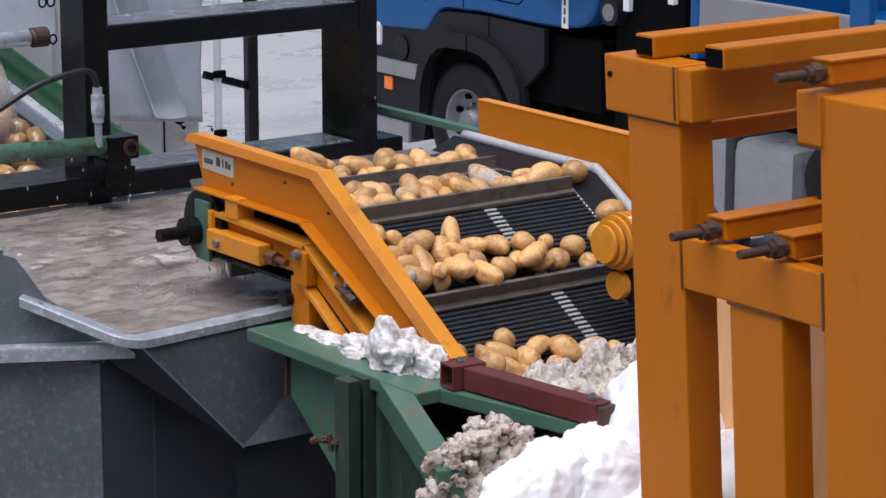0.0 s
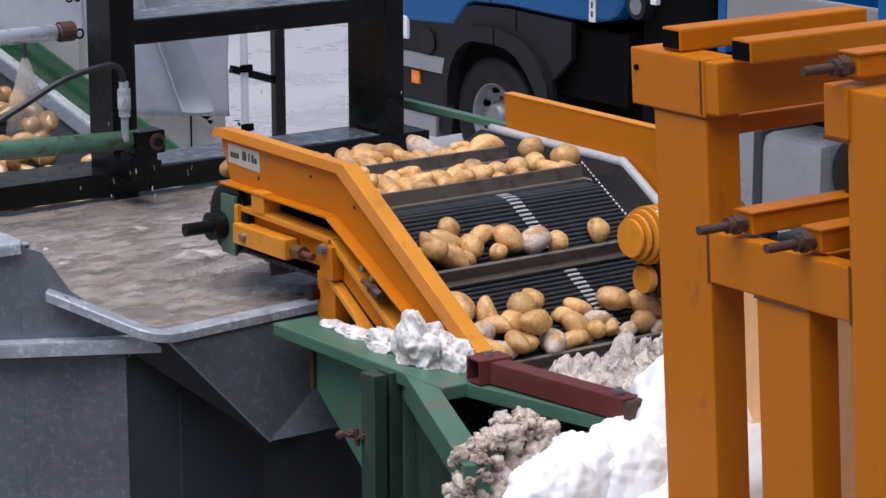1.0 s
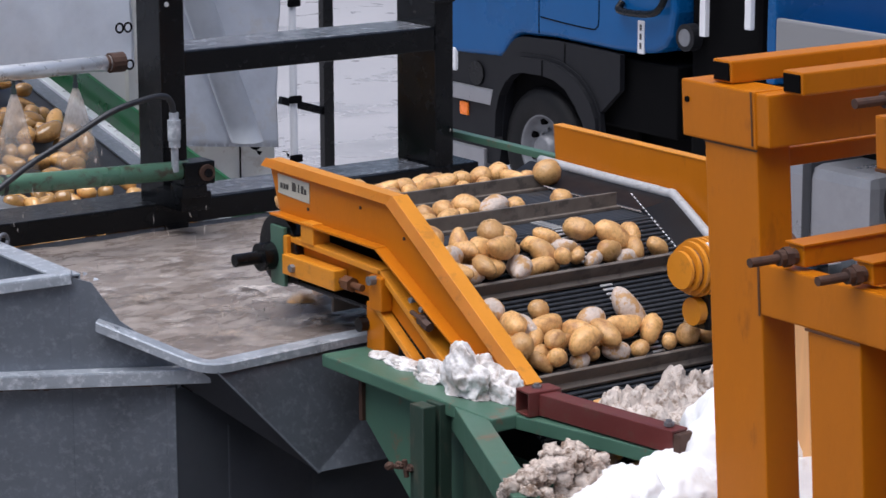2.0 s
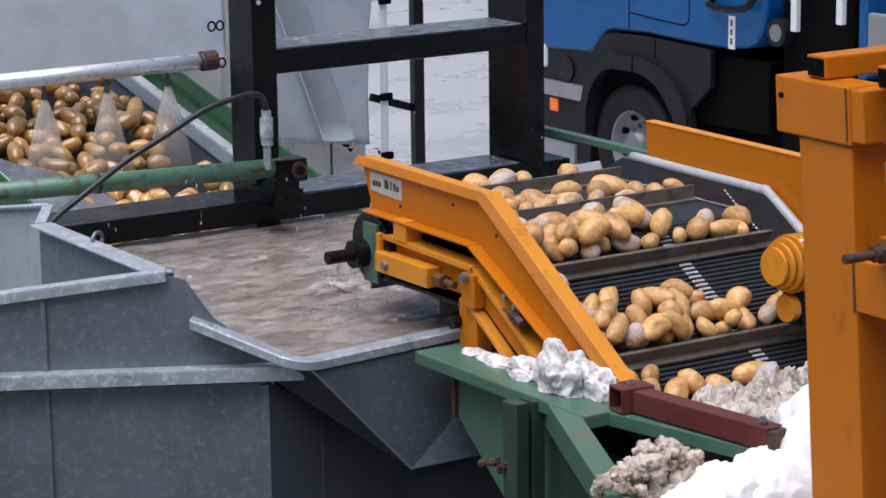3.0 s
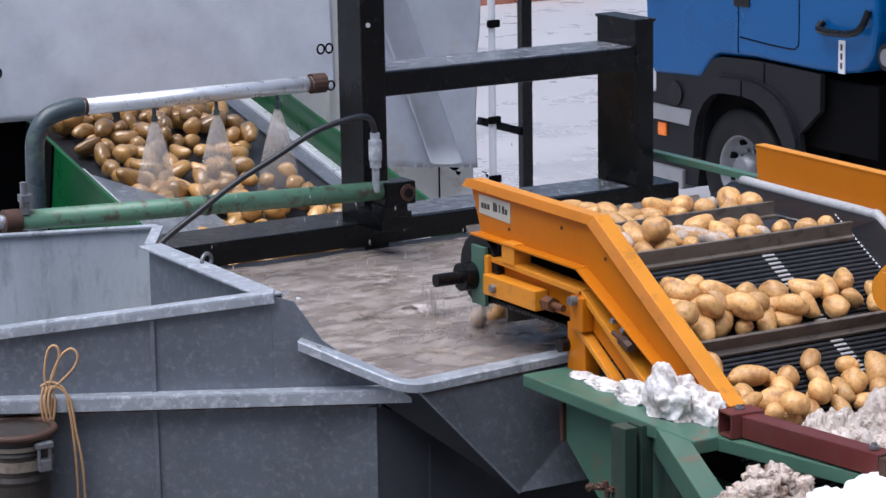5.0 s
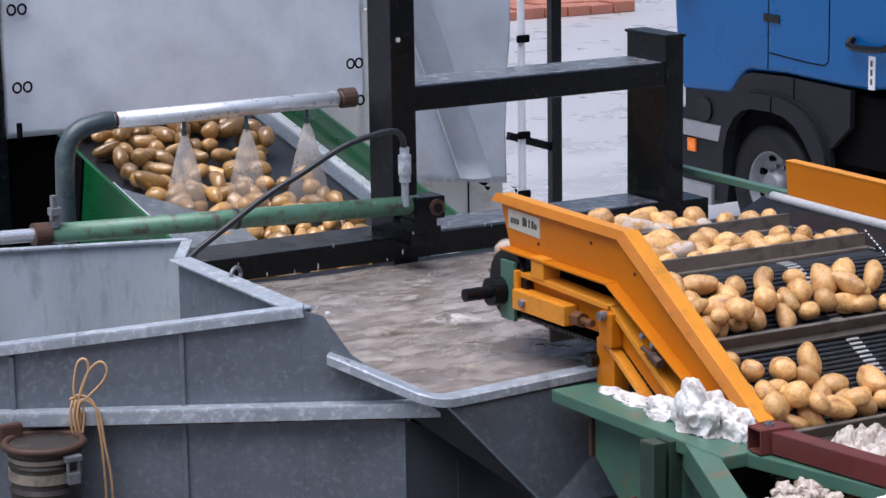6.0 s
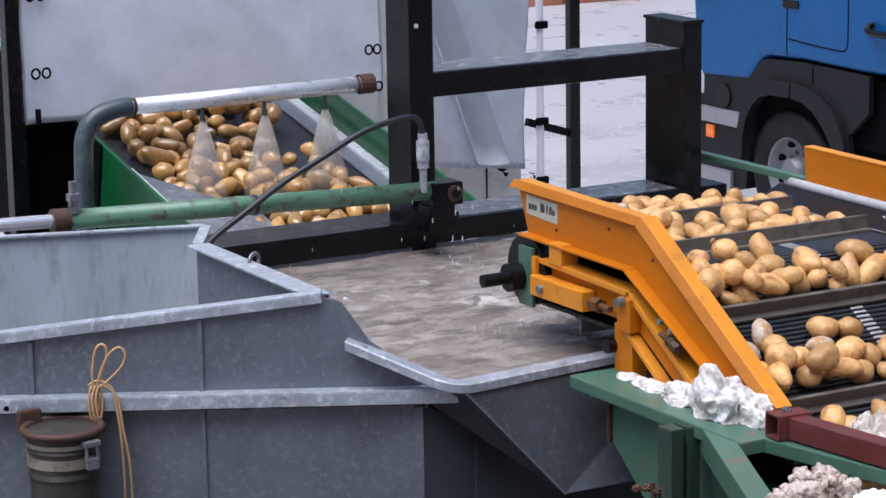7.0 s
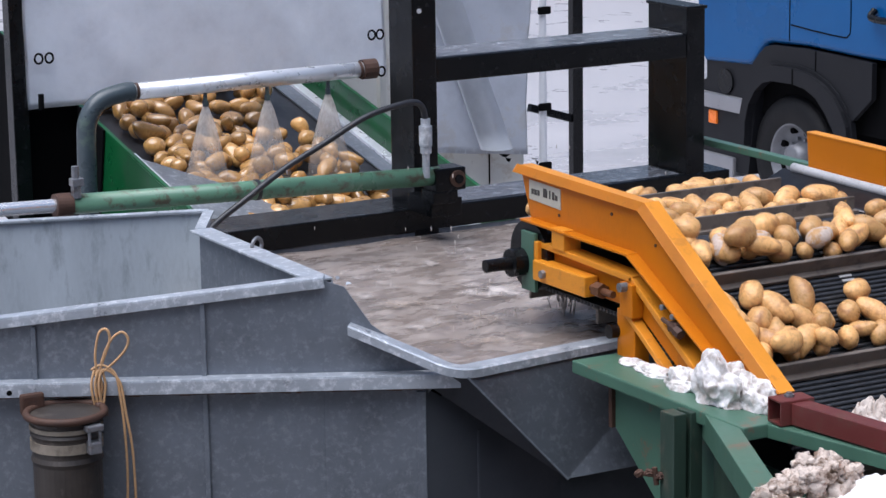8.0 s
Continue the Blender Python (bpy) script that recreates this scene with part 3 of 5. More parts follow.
# ---------- hydraulic cylinder and hose ----------
def make_cylinder():
    c = thing("hydraulic_cylinder", (4.3, 9.0, 2.67), "rust-flecked green hydraulic cylinder with a chrome rod", "hydraulic cylinder")
    A, B = Vector((3.43, 9.0, 2.714)), Vector((5.035, 9.0, 2.656))
    u = (B - A).normalized()
    part("barrel", arod(A, B, 0.038, 28), PIPE_GREEN, c, smooth=True)
    part("collar", arod(A - u * 0.035, A + u * 0.03, 0.045, 24), RUST, c)
    part("rod", arod(A - u * 1.3, A - u * 0.03, 0.026, 20), CHROME, c, "polished chrome piston rod")
    part("end_block", abox(5.0, 5.14, 8.955, 9.06, 2.597, 2.69, 0.006), BLACK, c)
    part("end_lug", abox(4.99, 5.105, 8.96, 9.06, 2.545, 2.598, 0.006), BLACK, c)
    part("end_cap", arod((5.10, 8.945, 2.645), (5.10, 8.96, 2.645), 0.034, 20), RUST, c)
    part("pin", arod((5.10, 8.935, 2.645), (5.10, 8.95, 2.645), 0.018, 16), BLACK, c)
    part("bracket", abox(5.0, 5.14, 8.99, 9.19, 2.487, 2.56, 0.004), BLACK, c)
    part("tie_band", arod(A + u * 0.79, A + u * 0.805, 0.041, 24), RUBBER, c)
    bm = bmesh.new()
    rod(bm, (4.965, 8.97, 2.66), (4.965, 8.97, 2.78), 0.015, 12)
    rod(bm, (4.965, 8.97, 2.76), (4.965, 8.97, 2.79), 0.024, 8)
    rod(bm, (4.965, 8.97, 2.79), (4.965, 8.97, 2.87), 0.027, 14)
    rod(bm, (4.965, 8.97, 2.87), (4.965, 8.97, 2.90), 0.02, 8)
    part("valve", bm, GALV_EDGE, c, "dull metal hose coupling")
    bm = bmesh.new()
    rod(bm, (3.475, 8.98, 2.74), (3.475, 8.98, 2.80), 0.02, 8)
    rod(bm, (3.475, 8.98, 2.80), (3.475, 8.98, 2.86), 0.014, 10)
    box(bm, 3.455, 3.50, 8.955, 9.0, 2.785, 2.815, 0.004)
    part("fitting", bm, BOLT, c)
    bm = bmesh.new()
    hose(bm, [(3.93, 8.93, 2.50), (4.012, 8.93, 2.584), (4.147, 8.93, 2.668), (4.32, 8.93, 2.772), (4.494, 8.93, 2.854), (4.67, 8.93, 2.937), (4.823, 8.94, 2.97), (4.912, 8.955, 2.972), (4.955, 8.97, 2.94), (4.965, 8.97, 2.88)], 0.0125)
    part("hose", bm, RUBBER, c, "black rubber hose", smooth=True)


# ---------- spray pipe over the rear belt ----------
def make_spray_pipe():
    s = thing("spray_pipe", (4.2, 10.4, 0), "steel spray pipe with three nozzles over a belt of potatoes", "spray pipe")
    part("pipe", arod((4.294, 10.4, 2.886), (5.44, 10.4, 2.887), 0.036, 28), STEEL, s, smooth=True)
    for x in (4.315, 5.41):
        part("rust_band", arod((x, 10.4, 2.8865), (x + 0.014, 10.4, 2.8865), 0.0372, 24), RUST, s)
    part("end_cap", arod((5.43, 10.4, 2.887), (5.50, 10.4, 2.887), 0.046, 14), RUST, s)
    bm = bmesh.new()
    hose(bm, [(4.31, 10.4, 2.886), (4.25, 10.4, 2.884), (4.15, 10.4, 2.855), (4.095, 10.4, 2.78), (4.083, 10.4, 2.68), (4.08, 10.4, 2.4), (4.08, 10.4, 2.0), (4.08, 10.4, 0.0)], 0.042, 18)
    part("riser", bm, RISER, s, "grey-green painted elbow and riser", smooth=True)
    for x in (4.65, 4.953, 5.256):
        bm = bmesh.new()
        rod(bm, (x, 10.4, 2.86), (x, 10.4, 2.81), 0.009, 10)
        rod(bm, (x, 10.4, 2.815), (x, 10.4, 2.79), 0.013, 10)
        nz = part("nozzle", bm, RISER, s)
        bm = bmesh.new()
        seg = 24
        rings = []
        for k in range(9):
            h = k / 8
            ring = []
            for a in range(seg):
                an = 2 * math.pi * a / seg
                rr = (0.014 + 0.10 * h ** 0.8) * (1 + 0.10 * noise.noise(Vector((math.cos(an) * 2, math.sin(an) * 2, h * 2 + x))))
                ring.append(bm.verts.new((x + rr * math.cos(an), 10.4 + rr * 0.5 * math.sin(an), 2.79 - 0.38 * h)))
            rings.append(ring)
        for r0, r1 in zip(rings, rings[1:]):
            for a in range(seg):
                bm.faces.new((r0[a], r0[(a + 1) % seg], r1[(a + 1) % seg], r1[a]))
        part("spray", bm, MIST, nz, "cone of fine water spray", smooth=True)


BACK_SLOPE = math.tan(radians(13.0))


def back_z(y):
    return 2.27 + BACK_SLOPE * (y - 10.2)


def make_back_conveyor():
    c = thing("washing_conveyor", (5.05, 10.6, 0), "rising wash conveyor with vivid green side boards", "conveyor")
    up = Vector((0, 1, BACK_SLOPE)).normalized()

    def run(x, z, y0, y1, w, h, name, material, label=""):
        part(name, beam(bmesh.new(), (x, y0, back_z(y0) + z), (x, y1, back_z(y1) + z), w, h, 0.004), material, c, label)
    run(5.0, -0.02, 9.55, 12.2, 1.3, 0.02, "belt", RUBBER, "wet dark belt")
    run(4.33, -0.2, 9.9, 12.2, 0.02, 0.90, "side_board", VIVID)
    # added near-black sheet that keeps the green board dark beyond the riser
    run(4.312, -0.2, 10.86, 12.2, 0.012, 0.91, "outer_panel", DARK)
    run(5.83, 0.0, 9.75, 12.2, 0.02, 0.26, "side_board", VIVID)
    bm = bmesh.new()
    q = [bm.verts.new(v) for v in ((4.345, 9.85, back_z(9.85) + 0.21), (4.345, 10.62, back_z(10.62) + 0.21), (4.86, 10.30, back_z(10.30) + 0.09), (4.86, 9.85, back_z(9.85) + 0.09))]
    bm.faces.new(q)
    bmesh.ops.solidify(bm, geom=list(bm.faces), thickness=0.006)
    part("deflector", bm, GALV_EDGE, c, "bare steel deflector plate")
    run(4.335, 0.253, 9.9, 10.5, 0.03, 0.012, "strip", STEEL)
    run(5.735, -0.005, 9.75, 12.2, 0.05, 0.05, "side_rail", STEEL, "bright steel guide rail")
    run(5.68, 0.0, 9.75, 12.2, 0.10, 0.012, "gutter", GALV)
    part("end_plate", abox(4.3, 5.85, 9.5, 9.53, 1.9, back_z(9.5) + 0.02), PLASTIC, c)
    for x in (4.4, 5.7):
        for y in (9.7, 12.0):
            part("leg", abox(x - 0.04, x + 0.04, y - 0.04, y + 0.04, 0, back_z(y) - 0.03), BLACK, c)


def sheet(bm, x0, x1, y, z0, z1, fold, seed, nx=110, nz=60, skew=0.0):
    g = []
    for j in range(nz + 1):
        row = []
        for i in range(nx + 1):
            u, w = i / nx, j / nz
            x = x0 + (x1 - x0) * u
            z = z0 + (z1 - z0) * w + skew * u * (1 - w)
            row.append(bm.verts.new((x, y + fold * noise.fractal(Vector((x * 1.3 + z * 0.8 + seed, z * 0.5, seed)), 0.8, 2.1, 3) + fold * 0.35 * abs(noise.noise(Vector((x * 3.1 - z * 2.0, z * 2.3 + x, seed + 4)))), z)))
        g.append(row)
    for j in range(nz):
        for i in range(nx):
            bm.faces.new((g[j][i], g[j][i + 1], g[j + 1][i + 1], g[j + 1][i]))
    bmesh.ops.solidify(bm, geom=list(bm.faces), thickness=0.003)
    return bm


def eyelet(x, y, z, parent):
    bm = bmesh.new()
    hose(bm, [Vector((x + 0.019 * math.cos(a), y, z + 0.022 * math.sin(a))) for a in [k * math.pi / 6 for k in range(13)]], 0.005, 6, 2)
    part("eyelet", bm, DARK, parent, "dark metal eyelet ring", smooth=True)


def make_sheets():
    t = thing("tarpaulin", (4.95, 11.0, 2.74), "grey tarpaulin with metal eyelets hung over the wash belt", "tarpaulin")
    part("cloth", sheet(bmesh.new(), 4.047, 5.882, 11.0, 2.75, 4.6, 0.05, 1.0), TARP, t, smooth=True)
    for x, z in ((5.79, 2.955), (5.835, 2.955), (5.84, 2.775), (4.10, 2.98), (4.15, 2.98), (4.09, 3.33), (4.14, 3.33), (5.79, 3.33), (5.83, 3.33)):
        eyelet(x, 10.975, z, t)
    part("toggle", arod((4.10, 10.97, 2.75), (4.10, 10.97, 2.82), 0.014, 8), DARK, t)
    f = thing("tarp_frame", (4.0, 11.05, 0), "black steel posts carrying the tarpaulin", "steel frame")
    part("post", abox(3.985, 4.06, 11.02, 11.1, 0, 4.6), BLACK, f)
    # near-black sheet added in place of the shaded conveyor interior
    part("rubber_curtain", sheet(bmesh.new(), 4.06, 4.31, 11.06, 0.6, 2.80, 0.03, 9.0, 14, 30), DARK, f, "added near-black sheet for the shaded machine interior", smooth=True)
    part("post", abox(5.95, 5.99, 11.2, 11.24, 0, 4.6), CREAM, f)
    part("cross_bar", abox(3.9, 6.0, 11.02, 11.09, 4.55, 4.62), BLACK, f)
    w = thing("side_panel", (6.2, 11.9, 0), "pale panel standing behind the wash belt", "panel")
    part("panel_face", abox(5.95, 7.62, 12.60, 12.63, 0.0, 2.06), CREAM, w)
    part("panel_face", abox(5.87, 6.6, 11.85, 11.88, 0.0, 3.1), CREAM, w)
    part("panel_joint", abox(7.385, 7.393, 12.594, 12.60, 0.0, 2.0, 0.001), DARK, w)
    for x, z, dx, dz in ((7.36, 2.0, 0.07, 0.025), (7.40, 1.975, 0.04, 0.03), (7.57, 1.955, 0.05, 0.012), (7.60, 1.94, 0.02, 0.03)):
        part("torn_edge", plate(bmesh.new(), [(0, 0), (dx, -0.01), (dx * 0.6, -dz), (dx * 0.3, -dz * 0.7)], Matrix.Translation((x, 12.44, z)) @ Matrix.Rotation(radians(90), 4, 'X'), 0.004), DARK, w)
    s = thing("white_curtain", (7.0, 12.5, 1.9), "loose white plastic sheet with a deep fold", "plastic sheet")
    part("cloth", sheet(bmesh.new(), 6.3, 7.60, 12.5, 2.12, 4.6, 0.05, 5.0, skew=-0.16), WHITESHEET, s, smooth=True)
    bm = bmesh.new()
    g = []
    for j in range(20):
        row = []
        for i in range(13):
            a = math.pi * i / 12
            w_ = j / 19
            x = 7.355 - 0.37 * w_ * 2.2 + 0.095 * math.cos(a)
            row.append(bm.verts.new((x, 12.47 - 0.10 * math.sin(a), 2.03 + w_ * 2.2)))
        g.append(row)
    for j in range(19):
        for i in range(12):
            bm.faces.new((g[j][i], g[j][i + 1], g[j + 1][i + 1], g[j + 1][i]))
    bmesh.ops.solidify(bm, geom=list(bm.faces), thickness=0.003)
    part("fold", bm, WHITESHEET, s, smooth=True)
    p = thing("sheet_pole", (7.65, 12.5, 0), "pale aluminium pole holding the plastic sheet", "pole")
    part("pole", arod((7.665, 12.46, 0.0), (7.665, 12.46, 4.6), 0.022, 16), WHITE, p)
    for z in (1.9, 2.24, 2.79, 3.3):
        part("clamp", abox(7.625, 7.705, 12.425, 12.45, z - 0.022, z + 0.022, 0.01), DARK, p)
    k = thing("black_post", (8.86, 14.0, 0), "slim black steel post standing on the yard", "post")
    part("post", abox(8.825, 8.90, 13.97, 14.03, 0, 4.8), BLACK, k)
    part("stay", beam(bmesh.new(), (8.83, 14.0, 1.85), (8.45, 13.9, 1.97), 0.03, 0.05), BLACK, k)


# ---------- the elevator conveyor ----------
XN = 4.644
TH = radians(30.84)
R_BELT = 0.12
SPINE_A, SPINE_B = 1.026, 0.748
KNEE = Vector((6.921, 2.745 - R_BELT))
PITCH, SPEED = 0.43, 0.517
LOOP = 10 * PITCH
BELT_X0, BELT_X1 = XN + 0.02, XN + 1.07
SLOPE_DIR = Vector((math.cos(TH), math.sin(TH)))
SLOPE_N = Vector((-math.sin(TH), math.cos(TH)))


def belt_at(w):
    """Place (y, z), travel angle along the closed belt; w = 0 at the bottom of the upper run."""
    w = w % LOOP
    S1 = KNEE
    S0 = S1 - SLOPE_DIR * SPINE_A
    S2 = S1 + Vector((SPINE_B, 0))
    r = R_BELT
    inner = r * math.tan(TH / 2)
    for length, kind in ((SPINE_A, 0), (r * TH, 1), (SPINE_B, 2), (math.pi * r, 3), (SPINE_B - inner, 4), (SPINE_A - inner, 5), (10.0, 6)):
        if w <= length:
            break
        w -= length
    if kind == 0:
        return S0 + SLOPE_N * r + SLOPE_DIR * w, TH
    if kind == 1:
        a = TH - w / r
        return S1 + r * Vector((-math.sin(a), math.cos(a))), a
    if kind == 2:
        return S1 + Vector((w, r)), 0.0
    if kind == 3:
        a = -w / r
        return S2 + r * Vector((-math.sin(a), math.cos(a))), a
    if kind == 4:
        return S2 + Vector((-w, -r)), -math.pi
    if kind == 5:
        return S1 + Vector((inner, -r)) - SLOPE_DIR * w, -math.pi + TH
    a = -math.pi + TH - w / r
    return S0 + r * Vector((-math.sin(a), math.cos(a))), a


W_KNEE = SPINE_A + 0.033
W_END = SPINE_A + R_BELT * TH + SPINE_B


def flight_w(k, t):
    return 1.067 + SPEED * t - PITCH * k


def belt_pose(w, x=0.0):
    p, a = belt_at(w)
    return Matrix.Translation((x, p.x, p.y)) @ Matrix.Rotation(a, 4, 'X')


def slope_pt(x, s, n):
    """A point s metres down the slope from the knee, n off the plate's top line."""
    return Vector((x, 6.93 - s * math.cos(TH) - n * math.sin(TH), 2.925 - s * math.sin(TH) + n * math.cos(TH)))


def side_profile(lo, hi):
    """Side plate outline between two heights relative to its top line."""
    def off(o):
        return [(7.707 + o * 0.4, 2.934 + o), (6.93 + math.tan(TH / 2) * -o, 2.925 + o), (6.163 - o * math.sin(TH), 2.458 + o * math.cos(TH))]
    top, low = off(hi), off(lo)
    top[2] = (6.195, 2.452)
    low[1] = (6.93 + 0.045, 2.925 + lo)
    low[2] = tuple(slope_pt(0, 0.70, lo * 0.77))[1:]
    return top + low[::-1]


YZ = Matrix(((0, 0, 1, 0), (1, 0, 0, 0), (0, 1, 0, 0), (0, 0, 0, 1)))


def make_conveyor():
    c = thing("elevator_conveyor", (5.25, 6.9, 0), "orange potato elevator with a black rod belt and rubber flights", "conveyor")
    b = Vector(c.location)
    side = part("side_plate", plate(bmesh.new(), side_profile(-0.175, 0.0), Matrix.Translation((XN, 0, 0)) @ YZ, 0.008), ORANGE, c)
    # flanges and drip lip take the lighter colour in place of light from above
    bm = bmesh.new()
    beam(bm, (XN + 0.024, 7.707, 2.936), (XN + 0.024, 6.93, 2.927), 0.048, 0.006, 0.002)
    beam(bm, (XN + 0.03, 6.933, 2.928), (XN + 0.03, 6.19, 2.455), 0.06, 0.006, 0.002)
    part("top_flange", bm, LIGHT_ORANGE, side)
    bm = bmesh.new()
    k = 0.026
    high = [bm.verts.new((XN - 0.001, y, z)) for y, z in ((7.728, 2.9395), (6.93, 2.930), (6.192, 2.4575))]
    low = [bm.verts.new((XN - 0.022, y, z)) for y, z in ((7.728, 2.9395 - k), (6.93 + k * math.tan(TH / 2), 2.930 - k), (6.192 + k * 0.5, 2.4575 - k * 0.85))]
    for i in range(2):
        bm.faces.new((high[i], high[i + 1], low[i + 1], low[i]))
    bmesh.ops.solidify(bm, geom=list(bm.faces), thickness=0.004)
    part("drip_lip", bm, LIGHT_ORANGE, side)
    bm = bmesh.new()
    beam(bm, (XN - 0.02, 7.64, 2.759), (XN - 0.02, 6.965, 2.752), 0.05, 0.008, 0.002)
    beam(bm, (XN - 0.02, 6.972, 2.7525), slope_pt(XN - 0.02, 0.70, -0.135), 0.05, 0.008, 0.002)
    part("bottom_flange", bm, ORANGE, side)
    for y, z in ((7.45, 2.80), (7.12, 2.86), (6.86, 2.80)):
        part("rivet", arod((XN - 0.004, y, z), (XN + 0.002, y, z), 0.006, 8), RUST, side)
    # name plate with the maker's lettering drawn as bars
    sticker = part("label_plate", plate(bmesh.new(), [(7.44, 2.820), (7.44, 2.892), (7.645, 2.896), (7.645, 2.828)], Matrix.Translation((XN - 0.003, 0, 0)) @ YZ, 0.003), MAKER, side, "small white maker's plate")
    for i, (w_, h_) in enumerate(((0.011, 0.014), (0.011, 0.014), (0.011, 0.014), (0.0, 0.0), (0.016, 0.023), (0.005, 0.019), (0.006, 0.022), (0.011, 0.020), (0.011, 0.014))):
        if w_:
            y = 7.628 - i * 0.0195
            part("letter_bar", abox(XN - 0.0045, XN - 0.003, y - w_ * 1.3, y, 2.848, 2.848 + h_ * 1.35, 0), BAR, sticker)
    # far side: plate, padded roll and slanted rubber skirt
    XF = XN + 1.25
    far = part("side_plate", plate(bmesh.new(), [(7.70, 2.93), (6.80, 2.925), (6.71, 2.88), (6.163, 2.458), (6.26, 2.30), (6.93, 2.70), (7.68, 2.72)], Matrix.Translation((XF, 0, 0)) @ YZ, 0.01), ORANGE, c)
    bm = bmesh.new()
    beam(bm, (XF + 0.02, 7.70, 2.933), (XF + 0.02, 6.80, 2.928), 0.045, 0.006, 0.002)
    beam(bm, (XF + 0.02, 6.80, 2.928), (XF + 0.02, 6.71, 2.883), 0.045, 0.006, 0.002)
    part("top_flange", bm, LIGHT_ORANGE, far)
    bm = bmesh.new()
    hose(bm, [(XF - 0.03, 7.74, 2.795), (XF - 0.03, 7.35, 2.79), (XF - 0.03, 7.0, 2.787), (XF - 0.03, 6.93, 2.772), (XF - 0.03, 6.6, 2.573), (XF - 0.03, 6.2, 2.33)], 0.019, 12)
    part("edge_roll", bm, ROLLGREY, c, "grey padded edge roll", smooth=True)
    bm = bmesh.new()
    u0 = [(XF - 0.035, 7.80, 2.785), (XF - 0.035, 6.94, 2.78), slope_pt(XF - 0.035, 0.95, -0.15)]
    d0 = [(BELT_X1 - 0.02, 7.72, 2.757), (BELT_X1 - 0.02, 6.935, 2.757), slope_pt(BELT_X1 - 0.02, 0.95, -0.14)]
    uv, dv = [bm.verts.new(p) for p in u0], [bm.verts.new(p) for p in d0]
    for i in range(2):
        bm.faces.new((uv[i], uv[i + 1], dv[i + 1], dv[i]))
    bmesh.ops.solidify(bm, geom=list(bm.faces), thickness=0.006)
    part("skirt", bm, RUBBER, c, "slanted black rubber skirt")
    bm = bmesh.new()
    for i in range(52):
        p = slope_pt(BELT_X1 - 0.015, 0.02 + i * 0.0185, -0.134)
        rod(bm, p, p + Vector((0, 0.009, 0.0055)), 0.004, 6)
    part("chain_edge", bm, BOLT, c)
    # under-frame on the near side
    part("frame_rail", beam(bmesh.new(), (XN + 0.0, 7.53, 2.688), (XN + 0.0, 6.95, 2.672), 0.07, 0.022), LIGHT_ORANGE, c)
    part("frame_rail", beam(bmesh.new(), (XN + 0.0, 6.968, 2.676), (XN + 0.0, 6.50, 2.385), 0.07, 0.022), LIGHT_ORANGE, c)
    part("frame_web", abox(XN - 0.005, XN + 0.005, 6.98, 7.54, 2.565, 2.68, 0.002), ORANGE, c)
    part("frame_web", plate(bmesh.new(), [(7.0, 2.675), (6.95, 2.675), (6.50, 2.385), (6.58, 2.33), (7.0, 2.585)], Matrix.Translation((XN - 0.004, 0, 0)) @ YZ, 0.008), ORANGE, c)
    part("strut", beam(bmesh.new(), (XN - 0.02, 6.985, 2.555), (XN - 0.02, 6.66, 2.345), 0.04, 0.02), LIGHT_ORANGE, c)
    part("stay", abox(XN - 0.04, XN + 0.03, 7.36, 7.44, 2.69, 2.765), LIGHT_ORANGE, c)
    part("stay", abox(XN - 0.05, XN + 0.01, 7.515, 7.545, 2.56, 2.70), LIGHT_ORANGE, c)
    part("gusset", abox(XN - 0.05, XN - 0.005, 6.925, 7.0, 2.545, 2.66, 0.005), ORANGE, c)
    part("bolt", arod((XN - 0.075, 6.965, 2.648), (XN - 0.045, 6.965, 2.648), 0.016, 10), BOLT, c)
    for y, z in ((6.758, 2.62), (6.70, 2.60)):
        part("bolt", arod((XN - 0.05, y, z), (XN - 0.0, y, z), 0.010, 6), BOLT, c)
    bm = bmesh.new()
    box(bm, XN - 0.05, XN - 0.01, 6.675, 6.725, 2.548, 2.582, 0.008)
    rod(bm, (XN - 0.045, 6.65, 2.557), (XN - 0.045, 6.755, 2.582), 0.008, 8)
    rod(bm, (XN - 0.045, 6.65, 2.55), (XN - 0.045, 6.68, 2.56), 0.018, 6)
    part("bracket", bm, RUST, c)
    # belt tensioner
    tens = part("tensioner", abox(XN - 0.065, XN - 0.01, 7.19, 7.525, 2.567, 2.638, 0.005), LIGHT_ORANGE, c)
    bm = bmesh.new()
    rod(bm, (XN - 0.035, 7.06, 2.60), (XN - 0.035, 7.2, 2.60), 0.012, 12)
    rod(bm, (XN - 0.035, 7.12, 2.60), (XN - 0.035, 7.165, 2.60), 0.026, 6)
    part("adjuster", bm, WELD_GROOVE, tens)
    part("bolt", arod((XN - 0.08, 7.45, 2.60), (XN - 0.06, 7.45, 2.60), 0.015, 6), BOLT, tens)
    # tail drum with bearing plate and shaft
    yc, zc = KNEE.x + SPINE_B, KNEE.y
    part("tail_drum", arod((XN + 0.03, yc, zc), (BELT_X1, yc, zc), R_BELT - 0.02, 28), RUBBER, c)
    part("bearing_plate", abox(XN - 0.05, XN - 0.035, 7.535, 7.625, 2.515, 2.725, 0.003), GREEN, c, "green bearing plate")
    bm = bmesh.new()
    rod(bm, (XN - 0.034, 7.60, 2.635), (XN + 0.02, 7.60, 2.635), 0.125, 32)
    part("end_disc", bm, BLACK, c)
    bm = bmesh.new()
    rod(bm, (XN - 0.20, 7.62, 2.612), (XN - 0.04, 7.62, 2.612), 0.023, 16)
    rod(bm, (XN - 0.10, 7.62, 2.612), (XN - 0.05, 7.62, 2.612), 0.05, 20)
    part("shaft", bm, BLACK, c)
    # support leg
    bm = bmesh.new()
